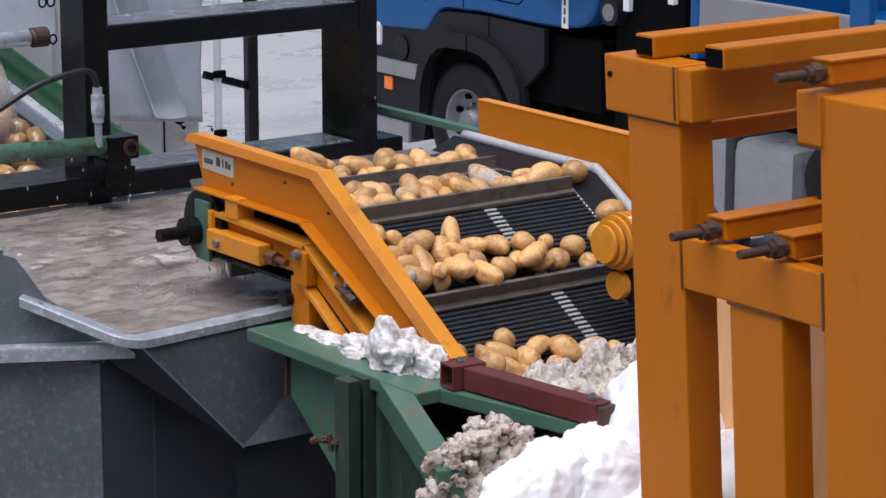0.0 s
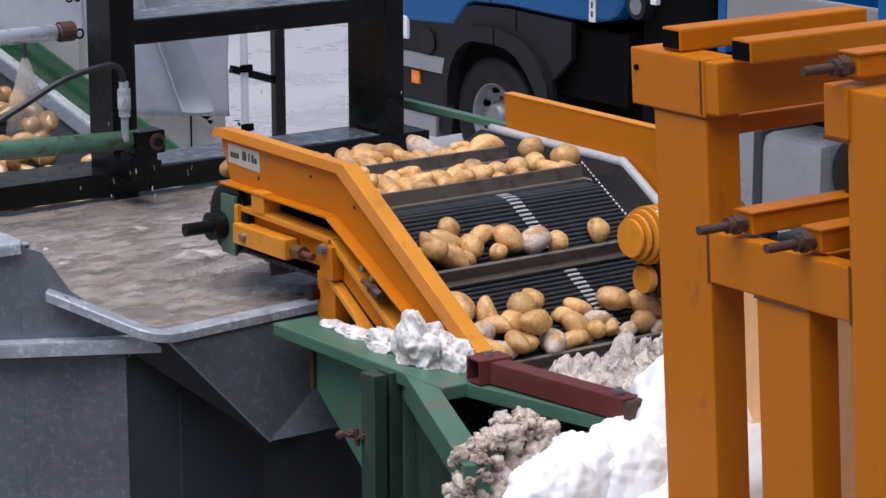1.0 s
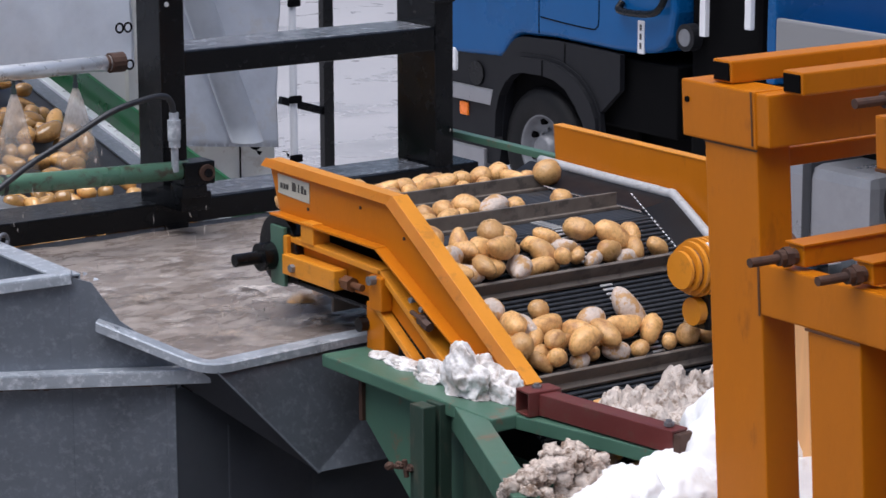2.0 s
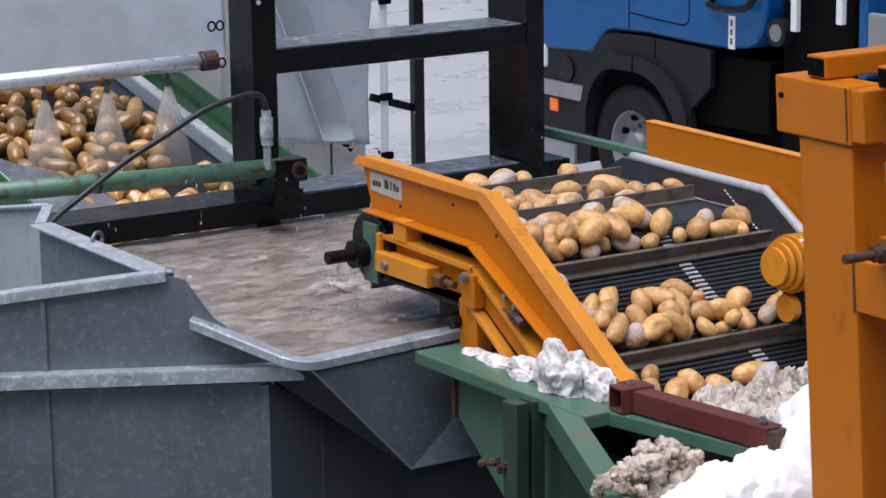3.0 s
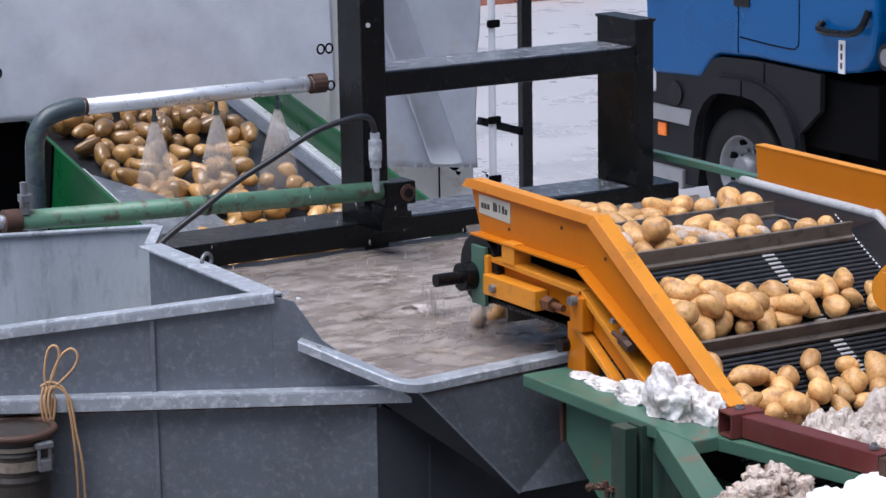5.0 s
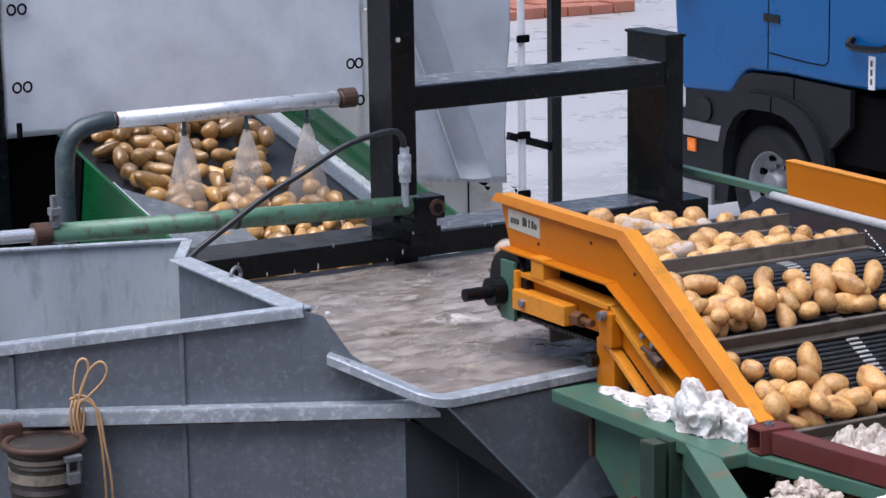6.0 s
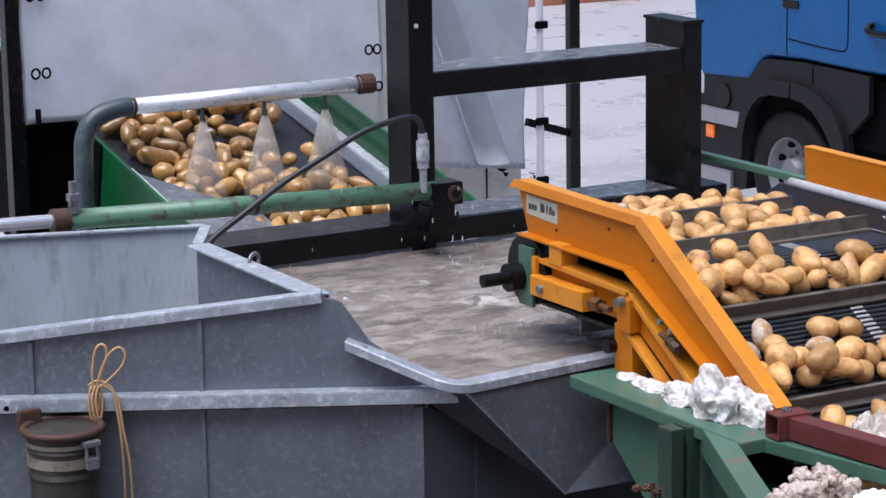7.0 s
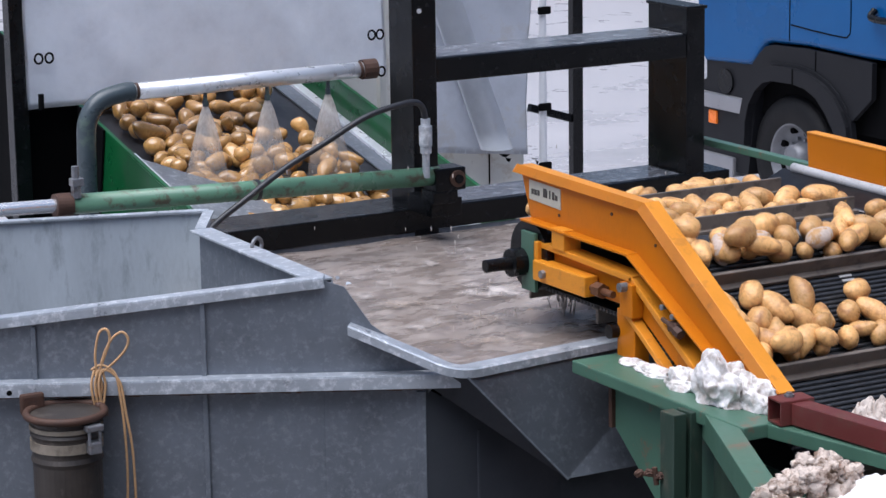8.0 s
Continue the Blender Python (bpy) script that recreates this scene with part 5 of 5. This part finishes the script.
            # dark plug painted for the shade inside each rim hole
            part("rim_hole", arod((X + 0.120, y + 0.246 * math.cos(a), z + 0.246 * math.sin(a)), (X + 0.19, y + 0.246 * math.cos(a), z + 0.246 * math.sin(a)), 0.030, 12), DARK, wh)
    wheel(17.63, 0.58)
    wheel(11.0)
    # near-black colour carries the shade under and behind the cab
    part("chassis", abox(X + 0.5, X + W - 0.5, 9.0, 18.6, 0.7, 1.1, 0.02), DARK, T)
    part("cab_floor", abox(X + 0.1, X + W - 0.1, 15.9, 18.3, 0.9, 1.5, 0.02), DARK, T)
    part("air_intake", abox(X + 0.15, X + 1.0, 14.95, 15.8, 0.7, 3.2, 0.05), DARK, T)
    lp = part("lamp", arod((X + 0.0, 15.70, 1.77), (X + 0.10, 15.70, 1.77), 0.11, 24), PLASTIC, T)
    part("lens", arod((X - 0.008, 15.70, 1.77), (X + 0.002, 15.70, 1.77), 0.07, 20), RIM, lp)
    part("bracket", abox(X + 0.0, X + 0.05, 15.46, 15.53, 1.80, 2.5, 0.01), WHITE, T)
    part("bracket", abox(X + 0.0, X + 0.05, 14.93, 15.0, 1.91, 2.4, 0.01), WHITE, T)
    tk = part("fuel_tank", abox(X - 0.02, X + 0.7, 13.55, 15.25, 0.25, 0.98, 0.10), ALU, T, "brushed aluminium fuel tank")
    part("tank_strap", abox(X - 0.035, X + 0.71, 14.17, 14.27, 0.24, 0.995, 0.02), RUBBER, tk)
    part("tank_strap", abox(X - 0.035, X + 0.71, 15.0, 15.08, 0.24, 0.995, 0.02), RUBBER, tk)
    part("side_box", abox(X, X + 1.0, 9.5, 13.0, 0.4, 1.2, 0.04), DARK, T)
    part("trailer_side", abox(X + 0.1, X + 0.16, 6.0, 14.75, 1.72, 2.02, 0.02), GREY_METAL, T, "grey trailer side board")
    part("trailer_floor", abox(X + 0.16, X + W, 6.0, 14.75, 1.55, 1.72, 0.02), BLUE, T)
    part("trailer_front", abox(X + 0.1, X + W, 14.75, 14.85, 1.5, 3.4, 0.02), BLUE, T)
    part("trailer_post", abox(X + 0.05, X + 0.13, 12.9, 13.1, 1.55, 2.3, 0.02), BLUE, T)


# ---------- small drum and rope on the tank wall ----------
def make_drum_and_rope():
    c = on_wall(1.245, 0, 0.16)
    d = thing("steel_canister", (c.x, c.y, 0), "grimy steel canister with a clamped lid beside the tank", "canister")
    cx, cy = c.x, c.y
    bm = bmesh.new()
    prof = [(0.0, -0.05), (0.112, -0.05), (0.112, 2.10), (0.118, 2.115), (0.112, 2.13), (0.113, 2.19), (0.118, 2.20), (0.113, 2.21), (0.114, 2.255), (0.0, 2.255)]
    n = 40
    rings = [[bm.verts.new((cx + r * math.cos(2 * math.pi * k / n), cy + r * math.sin(2 * math.pi * k / n), z)) for k in range(n)] for r, z in prof[1:-1]]
    for a, b in zip(rings, rings[1:]):
        for k in range(n):
            bm.faces.new((a[k], a[(k + 1) % n], b[(k + 1) % n], b[k]))
    bm.faces.new(rings[0]), bm.faces.new(rings[-1])
    part("body", bm, DRUM, d, smooth=False)
    bm = bmesh.new()
    hose(bm, [Vector((cx + 0.126 * math.cos(a), cy + 0.126 * math.sin(a), 2.262)) for a in [k * math.pi / 10 for k in range(21)]], 0.013, 8, 2)
    part("lid_ring", bm, RUST, d, "rusty clamp ring", smooth=True)
    for z0, z1, r in ((2.216, 2.230, 0.1195), (2.150, 2.182, 0.1185)):
        part("band", arod((cx, cy, z0), (cx, cy, z1), r, 40), DRUM_BAND, d, "pale grimy hoop")
    part("lid", arod((cx, cy, 2.25), (cx, cy, 2.262), 0.122, 40), DRUM, d)
    bm = bmesh.new()
    q = Vector((cx, cy, 0)) - WALL_D * 0.10 + WALL_N * 0.09
    box(bm, q.x - 0.022, q.x + 0.022, q.y - 0.02, q.y + 0.02, 2.15, 2.19, 0.006)
    box(bm, q.x - 0.03, q.x + 0.03, q.y - 0.02, q.y + 0.01, 2.225, 2.245, 0.005)
    rod(bm, q + Vector((-0.018, -0.01, 2.17)), q + Vector((-0.018, -0.01, 2.24)), 0.006, 8)
    rod(bm, q + Vector((0.018, -0.01, 2.17)), q + Vector((0.018, -0.01, 2.24)), 0.006, 8)
    part("latch", bm, BOLT, d, "steel toggle latch")
    part("hinge", abox(cx - 0.11, cx - 0.03, cy + 0.10, cy + 0.13, 2.24, 2.31, 0.01), RUST, d)
    d.location.z += 0.05
    r = thing("rope", on_wall(1.14, 2.36, 0.07), "tan rope tied in loops round the tank rail", "rope")
    bm = bmesh.new()

    def w(l, z, o=0.075):
        return on_wall(l - 0.022, z + 0.03 * min(1.0, max(0.0, (z - 2.3) / 0.1)), o)
    hose(bm, [w(1.165, 2.37), w(1.175, 2.44), w(1.16, 2.52), w(1.135, 2.535), w(1.125, 2.50), w(1.15, 2.43), w(1.17, 2.38)], 0.0045, 8)
    hose(bm, [w(1.165, 2.38), w(1.15, 2.44), w(1.12, 2.50), w(1.085, 2.525), w(1.065, 2.50), w(1.08, 2.46), w(1.13, 2.41), w(1.17, 2.385)], 0.0045, 8)
    hose(bm, [w(1.19, 2.40), w(1.16, 2.415), w(1.13, 2.405), w(1.11, 2.385), w(1.10, 2.34), w(1.09, 2.25), w(1.085, 2.1), w(1.09, 1.95)], 0.0045, 8)
    hose(bm, [w(1.18, 2.39), w(1.15, 2.40), w(1.12, 2.39), w(1.095, 2.36), w(1.082, 2.28), w(1.065, 2.15), w(1.06, 1.9)], 0.0045, 8)
    for k in range(3):
        hose(bm, [w(1.18 - 0.012 * k, 2.40), w(1.19 - 0.012 * k, 2.36, 0.085), w(1.18 - 0.012 * k, 2.31, 0.08), w(1.17 - 0.012 * k, 2.36, 0.07), w(1.18 - 0.012 * k, 2.40, 0.07)], 0.0045, 8)
    part("strand", bm, ROPE, r, smooth=True)


# ---------- potatoes ----------
def potato_meshes():
    out = []
    for i in range(14):
        bm = bmesh.new()
        bmesh.ops.create_icosphere(bm, subdivisions=3, radius=1.0)
        off = Vector((i * 5.1, i * 2.3, 1.0))
        long = random.uniform(1.25, 1.95) if i < 11 else random.uniform(1.0, 1.2)
        flat = random.uniform(0.85, 1.0)
        bend = random.uniform(-0.14, 0.14)
        for v in bm.verts:
            n = v.co.normalized()
            k = 1 + 0.13 * noise.noise(n * 1.1 + off) + 0.035 * noise.noise(n * 2.6 + off) - 0.16 * max(0, noise.noise(n * 3.0 + off) - 0.4)
            v.co = Vector((n.x * long * k, n.y * k, n.z * flat * k))
            v.co.y += bend * (v.co.x ** 2)
        for f in bm.faces:
            f.smooth = True
        bmesh.ops.scale(bm, vec=[0.034] * 3, verts=bm.verts)
        me = bpy.data.meshes.new("potato")
        bm.to_mesh(me)
        bm.free()
        me.materials.append(POTATO)
        out.append(me)
    return out


def deposit(rng, n, width, start, near_bias):
    """Heap n round things against a flight: lateral x, distance from the flight, height, radius."""
    done = []
    for i in range(n):
        r = rng.uniform(0.030, 0.048)
        best = None
        for c in range(40):
            x = start + r + (width - 2 * r) * rng.random() ** near_bias
            d = 0.012 + r + 0.33 * rng.random()
            h = r
            for (px, pd, ph, pr) in done:
                g = (r + pr) * 0.90
                q = g * g - (x - px) ** 2 - (d - pd) ** 2
                if q > 0:
                    h = max(h, ph + math.sqrt(q))
            cost = d * 0.45 + h * 1.5 + (x - start) * 0.09 + rng.random() * 0.03
            if best is None or cost < best[0]:
                best = (cost, x, d, h)
        done.append((best[1], best[2], best[3], r))
    return done


def settle(rng, heap, x0, x1):
    """The same heap once it lies level: nearly one layer, spread between two flights."""
    done = []
    for (sx, sd, sh, r) in sorted(heap, key=lambda q: q[2]):
        best = None
        for c in range(60):
            x = min(x1, max(x0, sx + rng.uniform(-0.08, 0.12)))
            d = 0.012 + r + 0.30 * rng.random()
            h = r
            for (px, pd, ph, pr, key) in done:
                g = (r + pr) * 0.93
                q = g * g - (x - px) ** 2 - (d - pd) ** 2
                if q > 0:
                    h = max(h, ph + math.sqrt(q))
            cost = h * 3.0 + d * 0.35 + abs(x - sx) * 0.2
            if best is None or cost < best[0]:
                best = (cost, x, d, h)
        done.append((best[1], best[2], best[3], r, (sx, sd, sh)))
    return {q[4]: q[:3] for q in done}


LOADS = {-2: 26, -1: 30, 0: 30, 1: 34, 2: 15, 3: 30, 4: 34, 5: 36, 6: 33, 7: 33, 8: 36, 9: 38, 10: 34, 11: 32}


def tilt(rng):
    return Euler((rng.uniform(0, 6.28), rng.uniform(-0.5, 0.5), rng.uniform(0, 6.28))).to_matrix().to_4x4()


def make_potatoes():
    """Every potato of the elevator, with the rows of its way: hopper, belt, fall, tank."""
    rng = random.Random(7)
    meshes = potato_meshes()
    wet = [m.copy() for m in meshes]
    foam = [m.copy() for m in meshes]
    for m in wet:
        m.materials[0] = POTATO_WET
    for m in foam:
        m.materials[0] = FOAMY
    stone_me = meshes[4].copy()
    stone_me.materials[0] = STONE
    moving = []
    slot = 0
    for k, count in LOADS.items():
        heap = deposit(rng, count, 1.0, XN + 0.04, 1.7)
        level = settle(rng, heap, XN + 0.08, BELT_X1 - 0.04)
        for (x, d, h, r) in heap:
            lay = level[(x, d, h)]
            q = rng.random()
            kind = "potato"
            label, cat, me = "brown-yellow potato with earthy skin riding on the rod belt", "potato", rng.choice(meshes)
            if k in (3, 4, 5, 6) and q < 0.17 or q > 0.97:
                me, label = rng.choice(foam), "potato covered with pale foam riding on the belt"
            elif k in (-1, 0, 1) and q < 0.06:
                me, label, cat, kind = stone_me, "dark grey stone lying among the potatoes", "stone", "field_stone"
            ob = tagged(new(kind, me), label, cat, group="load of the elevator")
            s = r / 0.036
            ob.scale = (s, s, s)
            turn = tilt(rng)
            # resting slots in the hopper below and on the tank floor
            i, j, l = slot % 10, (slot // 10) % 9, slot // 90
            hop = Vector((XN + 0.12 + 0.105 * i, 5.05 + 0.1 * j, 1.28 + 0.09 * l))
            sunk = Vector((4.9 + 0.16 * (slot % 10), 7.75 + 0.13 * ((slot // 10) % 10), 1.5 + 0.09 * (slot // 100)))
            slot += 1
            rows = []
            spin = Vector((1, rng.uniform(-0.3, 0.3), 0)).normalized()
            vy = SPEED
            jig = rng.uniform(-0.02, 0.02)
            fell = None
            for n in range(81):
                t = n * 0.1
                f = min(1.0, max(0.0, (flight_w(k, t) + d - W_KNEE + 0.12) / 0.35))
                f = f * f * (3 - 2 * f)
                px, pd, ph = (a + (b - a) * f for a, b in zip((x, d, h), lay))
                w = flight_w(k, t) + pd
                if w < 0.04:
                    lead = max(0.0, 1 - (0.04 - w) / 0.25)
                    p0 = belt_pose(0.04, x) @ Vector((0, 0, h))
                    p = hop.lerp(p0, lead)
                    rows.append((t, Matrix.Translation(p) @ turn))
                elif w <= W_END + 0.02 + jig:
                    rows.append((t, belt_pose(w, px) @ Matrix.Translation((0, 0, ph)) @ turn))
                else:
                    dt = (w - W_END - 0.02 - jig) / SPEED
                    p = belt_pose(W_END, px) @ Vector((0, 0.02 + jig, ph))
                    z = p.z - 4.9 * dt * dt
                    if z > WATER_Z - 0.16:
                        q2 = Vector((p.x, p.y + SPEED * 0.9 * dt, z))
                        fell = (t, q2)
                    else:
                        if fell is None:
                            fell = (t - 0.1, p)
                        u = min(1.0, (t - fell[0]) / 0.8)
                        under = Vector((fell[1].x, fell[1].y + 0.05, WATER_Z - 0.2))
                        q2 = under.lerp(sunk, u)
                    rows.append((t, Matrix.Translation(q2) @ Matrix.Rotation(-min(dt, 0.5) * 2.5, 4, spin) @ turn))
            moving.append((ob, rows))
    # rolling ones at the far edge of the belt, seen as single potatoes at the start
    for x, w0, h, r in ((XN + 1.10, W_KNEE + 0.05, 0.05, 0.046), (XN + 1.06, W_KNEE - 0.20, 0.06, 0.052)):
        ob = tagged(new("potato", meshes[12]), "large round potato rolling along the rubber skirt", "potato", group="load of the elevator")
        ob.scale = (r / 0.036,) * 3
        rows = []
        for n in range(81):
            t = n * 0.1
            w = w0 + 0.40 * t
            turn = Matrix.Rotation(-w * 3, 4, 'X')
            if w < W_END:
                rows.append((t, belt_pose(w, x) @ Matrix.Translation((0, 0, h)) @ turn))
            else:
                dt = (w - W_END) / 0.40
                p = belt_pose(W_END, x) @ Vector((0, 0, h))
                z = max(p.z - 4.9 * dt * dt, 1.6)
                rows.append((t, Matrix.Translation((p.x, p.y + 0.4 * min(dt, 0.5), z)) @ turn))
        moving.append((ob, rows))
    # wash belt behind: one bed of potatoes creeps upwards under the spray
    rng2 = random.Random(3)
    ang = math.atan(BACK_SLOPE)
    placed = []
    for n in range(3000):
        v, x = -1.6 + 2.5 * rng2.random(), 4.44 + 1.04 * rng2.random() ** 1.5
        if rng2.random() > 0.70 + 1.0 * noise.noise(Vector((x * 2.0, v * 1.4, 3))) or (x < 4.66 and v < 0.3 and v > -0.9):
            continue
        r = rng2.uniform(0.036, 0.05)
        h = r
        for (px, pv, ph, pr) in placed:
            g = (r + pr) * 0.95
            q = g * g - (x - px) ** 2 - (v - pv) ** 2
            if q > 0:
                h = max(h, ph + math.sqrt(q))
        if h > 0.10:
            continue
        placed.append((x, v, h, r))
        ob = tagged(new("washed_potato", rng2.choice(wet)), "wet glistening potato creeping up the wash belt", "potato", group="potatoes on the wash belt")
        ob.scale = (r / 0.036,) * 3
        turn = tilt(rng2)
        rows = []
        for i in range(9):
            y = 10.55 + 0.13 * i
            rows.append((float(i), Matrix.Translation((5.0, y, back_z(y))) @ Matrix.Rotation(ang, 4, 'X') @ Matrix.Translation((x - 5.0, v, h)) @ turn))
        moving.append((ob, rows))
        if len(placed) >= 240:
            break
    return moving


def make_splashes():
    """Rigid pieces of churned water that bob, and drops that fall."""
    rng = random.Random(11)
    moving = []
    spots = [(4.12 + 0.30 * (n % 4) + 0.12 * (n // 4 % 2), 7.52 + 0.30 * (n // 4)) for n in range(20)]
    for i, (x0, y0) in enumerate(spots):
        bm = bmesh.new()
        churned = x0 > 4.35 and y0 < 8.2
        sx, sy = rng.uniform(0.19, 0.27), rng.uniform(0.15, 0.21)
        top = rng.uniform(0.012, 0.034) if churned else 0.004
        nr, na = 14, 40
        rings = []
        for a in range(nr):
            q = (a + 1) / nr
            ring = []
            for w in range(na):
                an = 2 * math.pi * w / na
                dx, dy = q * math.cos(an), q * math.sin(an)
                z = top * math.exp(-2.5 * q * q) * (0.6 + 0.9 * noise.fractal(Vector((dx * 2.5, dy * 2.5, i * 3.1)), 0.8, 2.1, 4)) - 0.006 * q ** 3
                ring.append(bm.verts.new((dx * sx, dy * sy, z)))
            rings.append(ring)
        mid = bm.verts.new((0, 0, top * 0.6))
        for w in range(na):
            bm.faces.new((mid, rings[0][w], rings[0][(w + 1) % na]))
        for r0, r1 in zip(rings, rings[1:]):
            for w in range(na):
                bm.faces.new((r0[w], r1[w], r1[(w + 1) % na], r0[(w + 1) % na]))
        material = CHURN if churned and i % 2 else FOAM
        label = "low crest of churned brown water" if material is CHURN else "patch of pale foam drifting on the wash water"
        ob = tagged(part("wave_crest" if material is CHURN else "foam_patch", bm, material, smooth=True), label, "wave" if material is CHURN else "foam", group="churned water")
        ph, sp, drift = rng.random() * 6.28, rng.uniform(1.6, 2.8), rng.uniform(0.03, 0.06)
        rows = []
        for n in range(33):
            t = n * 0.25
            a = ph + t * sp
            lift = 0.008 * math.sin(a) if churned else 0.001 * math.sin(a)
            rows.append((t, Matrix.Translation((x0 + drift * math.sin(a * 0.5), y0 + drift * math.cos(a * 0.4 + 1), WATER_Z + 0.009 + 0.0008 * (i % 4) + lift)) @ Matrix.Rotation(0.5 * math.sin(a * 0.3) - 0.3, 4, 'Z')))
        moving.append((ob, rows))
    # spurts thrown up where the potatoes drop in
    for i, (t0, x, y, size, lean) in enumerate(((-0.12, 4.80, 7.75, 0.7, 0.2), (0.55, 4.70, 7.85, 0.6, -0.3), (1.28, 4.58, 8.05, 1.0, -0.1), (2.9, 4.8, 8.1, 0.7, -0.2), (3.3, 4.82, 8.15, 0.8, 0.1), (3.80, 4.80, 8.18, 1.0, 0.0),
                                                (4.58, 4.70, 8.05, 1.15, -0.15), (4.85, 4.80, 7.9, 0.7, 0.2), (6.12, 4.75, 8.1, 0.9, 0.1), (6.32, 4.66, 8.1, 1.2, 0.25), (6.48, 4.85, 8.05, 1.2, -0.2), (7.25, 4.86, 7.7, 0.7, 0.1), (7.8, 4.82, 7.7, 0.7, -0.2))):
        bm = bmesh.new()
        for k in range(120):
            u = rng.random()
            out, an = rng.gauss(0, 0.05) * (0.4 + u), rng.random() * 6.28
            c = Vector((out * math.cos(an) + lean * 0.2 * u, out * math.sin(an), 0.27 * size * u ** 0.8))
            d = Vector((c.x * 0.6, c.y * 0.6, 0.12)).normalized()
            length, r = rng.uniform(0.006, 0.035) * (1.2 - 0.6 * u), rng.uniform(0.0016, 0.0038) * (1.25 - u * 0.7)
            rod(bm, c - d * length, c + d * length, r, 6, r * 0.25)
        ob = tagged(part("splash", bm, DROP, smooth=True), "spurt of brown water thrown up by falling potatoes", "splash", group="splashes", kind="stuff")
        rows = []
        for n in range(81):
            t = n * 0.1
            u = (t - t0) / 0.5
            up = -0.36 * size + (0.40 * size * 4 * u * (1 - u) if 0 < u < 1 else 0.0)
            rows.append((t, Matrix.Translation((x, y, WATER_Z + up))))
        moving.append((ob, rows))
    bm = bmesh.new()
    bmesh.ops.create_icosphere(bm, subdivisions=2, radius=1.0)
    for v in bm.verts:
        v.co = Vector((v.co.x * 0.0028, v.co.y * 0.0028, v.co.z * 0.011))
    drop = bpy.data.meshes.new("water_drop")
    bm.to_mesh(drop)
    bm.free()
    drop.materials.append(DROP)
    bursts = (0.2, 1.3, 4.1, 6.25, 6.35, 6.6)
    for i in range(110):
        ob = tagged(new("water_drop", drop), "drop of water spurting from the cylinder end", "water drop", group="splash drops")
        ob.scale = (rng.uniform(0.6, 1.3),) * 3
        p0 = Vector((5.10 + rng.uniform(-0.03, 0.03), 8.94, 2.61 + rng.uniform(-0.03, 0.02)))
        v = Vector((rng.uniform(-0.5, 0.25), rng.uniform(-1.2, -0.2), rng.uniform(-0.3, 0.7)))
        t0 = bursts[i % 6] + rng.uniform(0.0, 0.3)
        sunk = Vector((p0.x, 8.6, WATER_Z - 0.05))
        rows = []
        for n in range(161):
            t = n * 0.05
            u = t - t0
            if u < 0:
                p = Vector((5.08, 9.0, 2.64))
            else:
                p = p0 + v * u + Vector((0, 0, -4.9 * u * u))
                if p.z < WATER_Z - 0.05:
                    p.z = WATER_Z - 0.05
                    p.xy = rows[-1][1].translation.xy
            rows.append((t, Matrix.Translation(p)))
        moving.append((ob, rows))
    for i in range(150):
        ob = tagged(new("water_drop", drop), "falling drop of splashed water", "water drop", group="splash drops")
        ob.scale = (rng.uniform(0.5, 1.1),) * 3
        x0, y0 = rng.uniform(4.2, 5.0), rng.uniform(8.1, 9.1)
        if i % 3 == 0:
            x0, y0 = rng.uniform(4.9, 6.3), rng.uniform(8.9, 9.15)
        vx, vy, v0 = rng.uniform(-0.4, 0.4), rng.uniform(-0.3, 0.3), rng.uniform(1.2, 3.2)
        if i % 5 > 1:
            x0, y0, v0 = rng.uniform(4.38, 4.68), rng.uniform(7.62, 7.95), rng.uniform(0.5, 1.3)
            ob.scale = (rng.uniform(0.6, 1.3), rng.uniform(0.6, 1.3), rng.uniform(0.5, 1.0))
        per = 2 * v0 / 9.8
        ph = rng.random() * 3.0
        wait = per + rng.uniform(0.1, 0.6)
        rows = []
        for n in range(161):
            t = n * 0.05
            u = (t + ph) % wait
            if u < per:
                rows.append((t, Matrix.Translation((x0 + vx * u, y0 + vy * u, WATER_Z - 0.02 + v0 * u - 4.9 * u * u))))
            else:
                back = (u - per) / (wait - per)
                rows.append((t, Matrix.Translation((x0 + vx * per * (1 - back), y0 + vy * per * (1 - back), WATER_Z - 0.06))))
        moving.append((ob, rows))
    return moving


def make_light_block():
    """An added, unseen wall that blocks sky light from behind the camera."""
    bm = bmesh.new()
    box(bm, -30, 40, -7.3, -7.0, 0, 7, 0.01)
    tagged(part("wall_south", bm, GREY_METAL), "added unseen grey wall that blocks light from behind", "wall", kind="structure")


make_light_block()
make_ground()
make_tank()
make_water()
make_black_frame()
make_cylinder()
make_spray_pipe()
make_back_conveyor()
make_sheets()
conveyor = make_conveyor()
make_green_frame()
make_snow()
make_orange_frame()
make_truck()
make_drum_and_rope()
mods, flights = build_belt(conveyor)
loads = make_potatoes()
splashes = make_splashes()


def motions():
    inv = Matrix.Translation(-Vector(conveyor.location))
    times = [n * 0.1 for n in range(81)]
    for ob, w0 in mods:
        walk(ob, [(t, inv @ belt_pose(w0 + SPEED * t)) for t in times])
    for ob, w0 in flights:
        walk(ob, [(t, inv @ belt_pose(flight_w(0, t) + w0)) for t in times])
    for ob, rows in loads + splashes:
        walk(ob, rows)


motions()
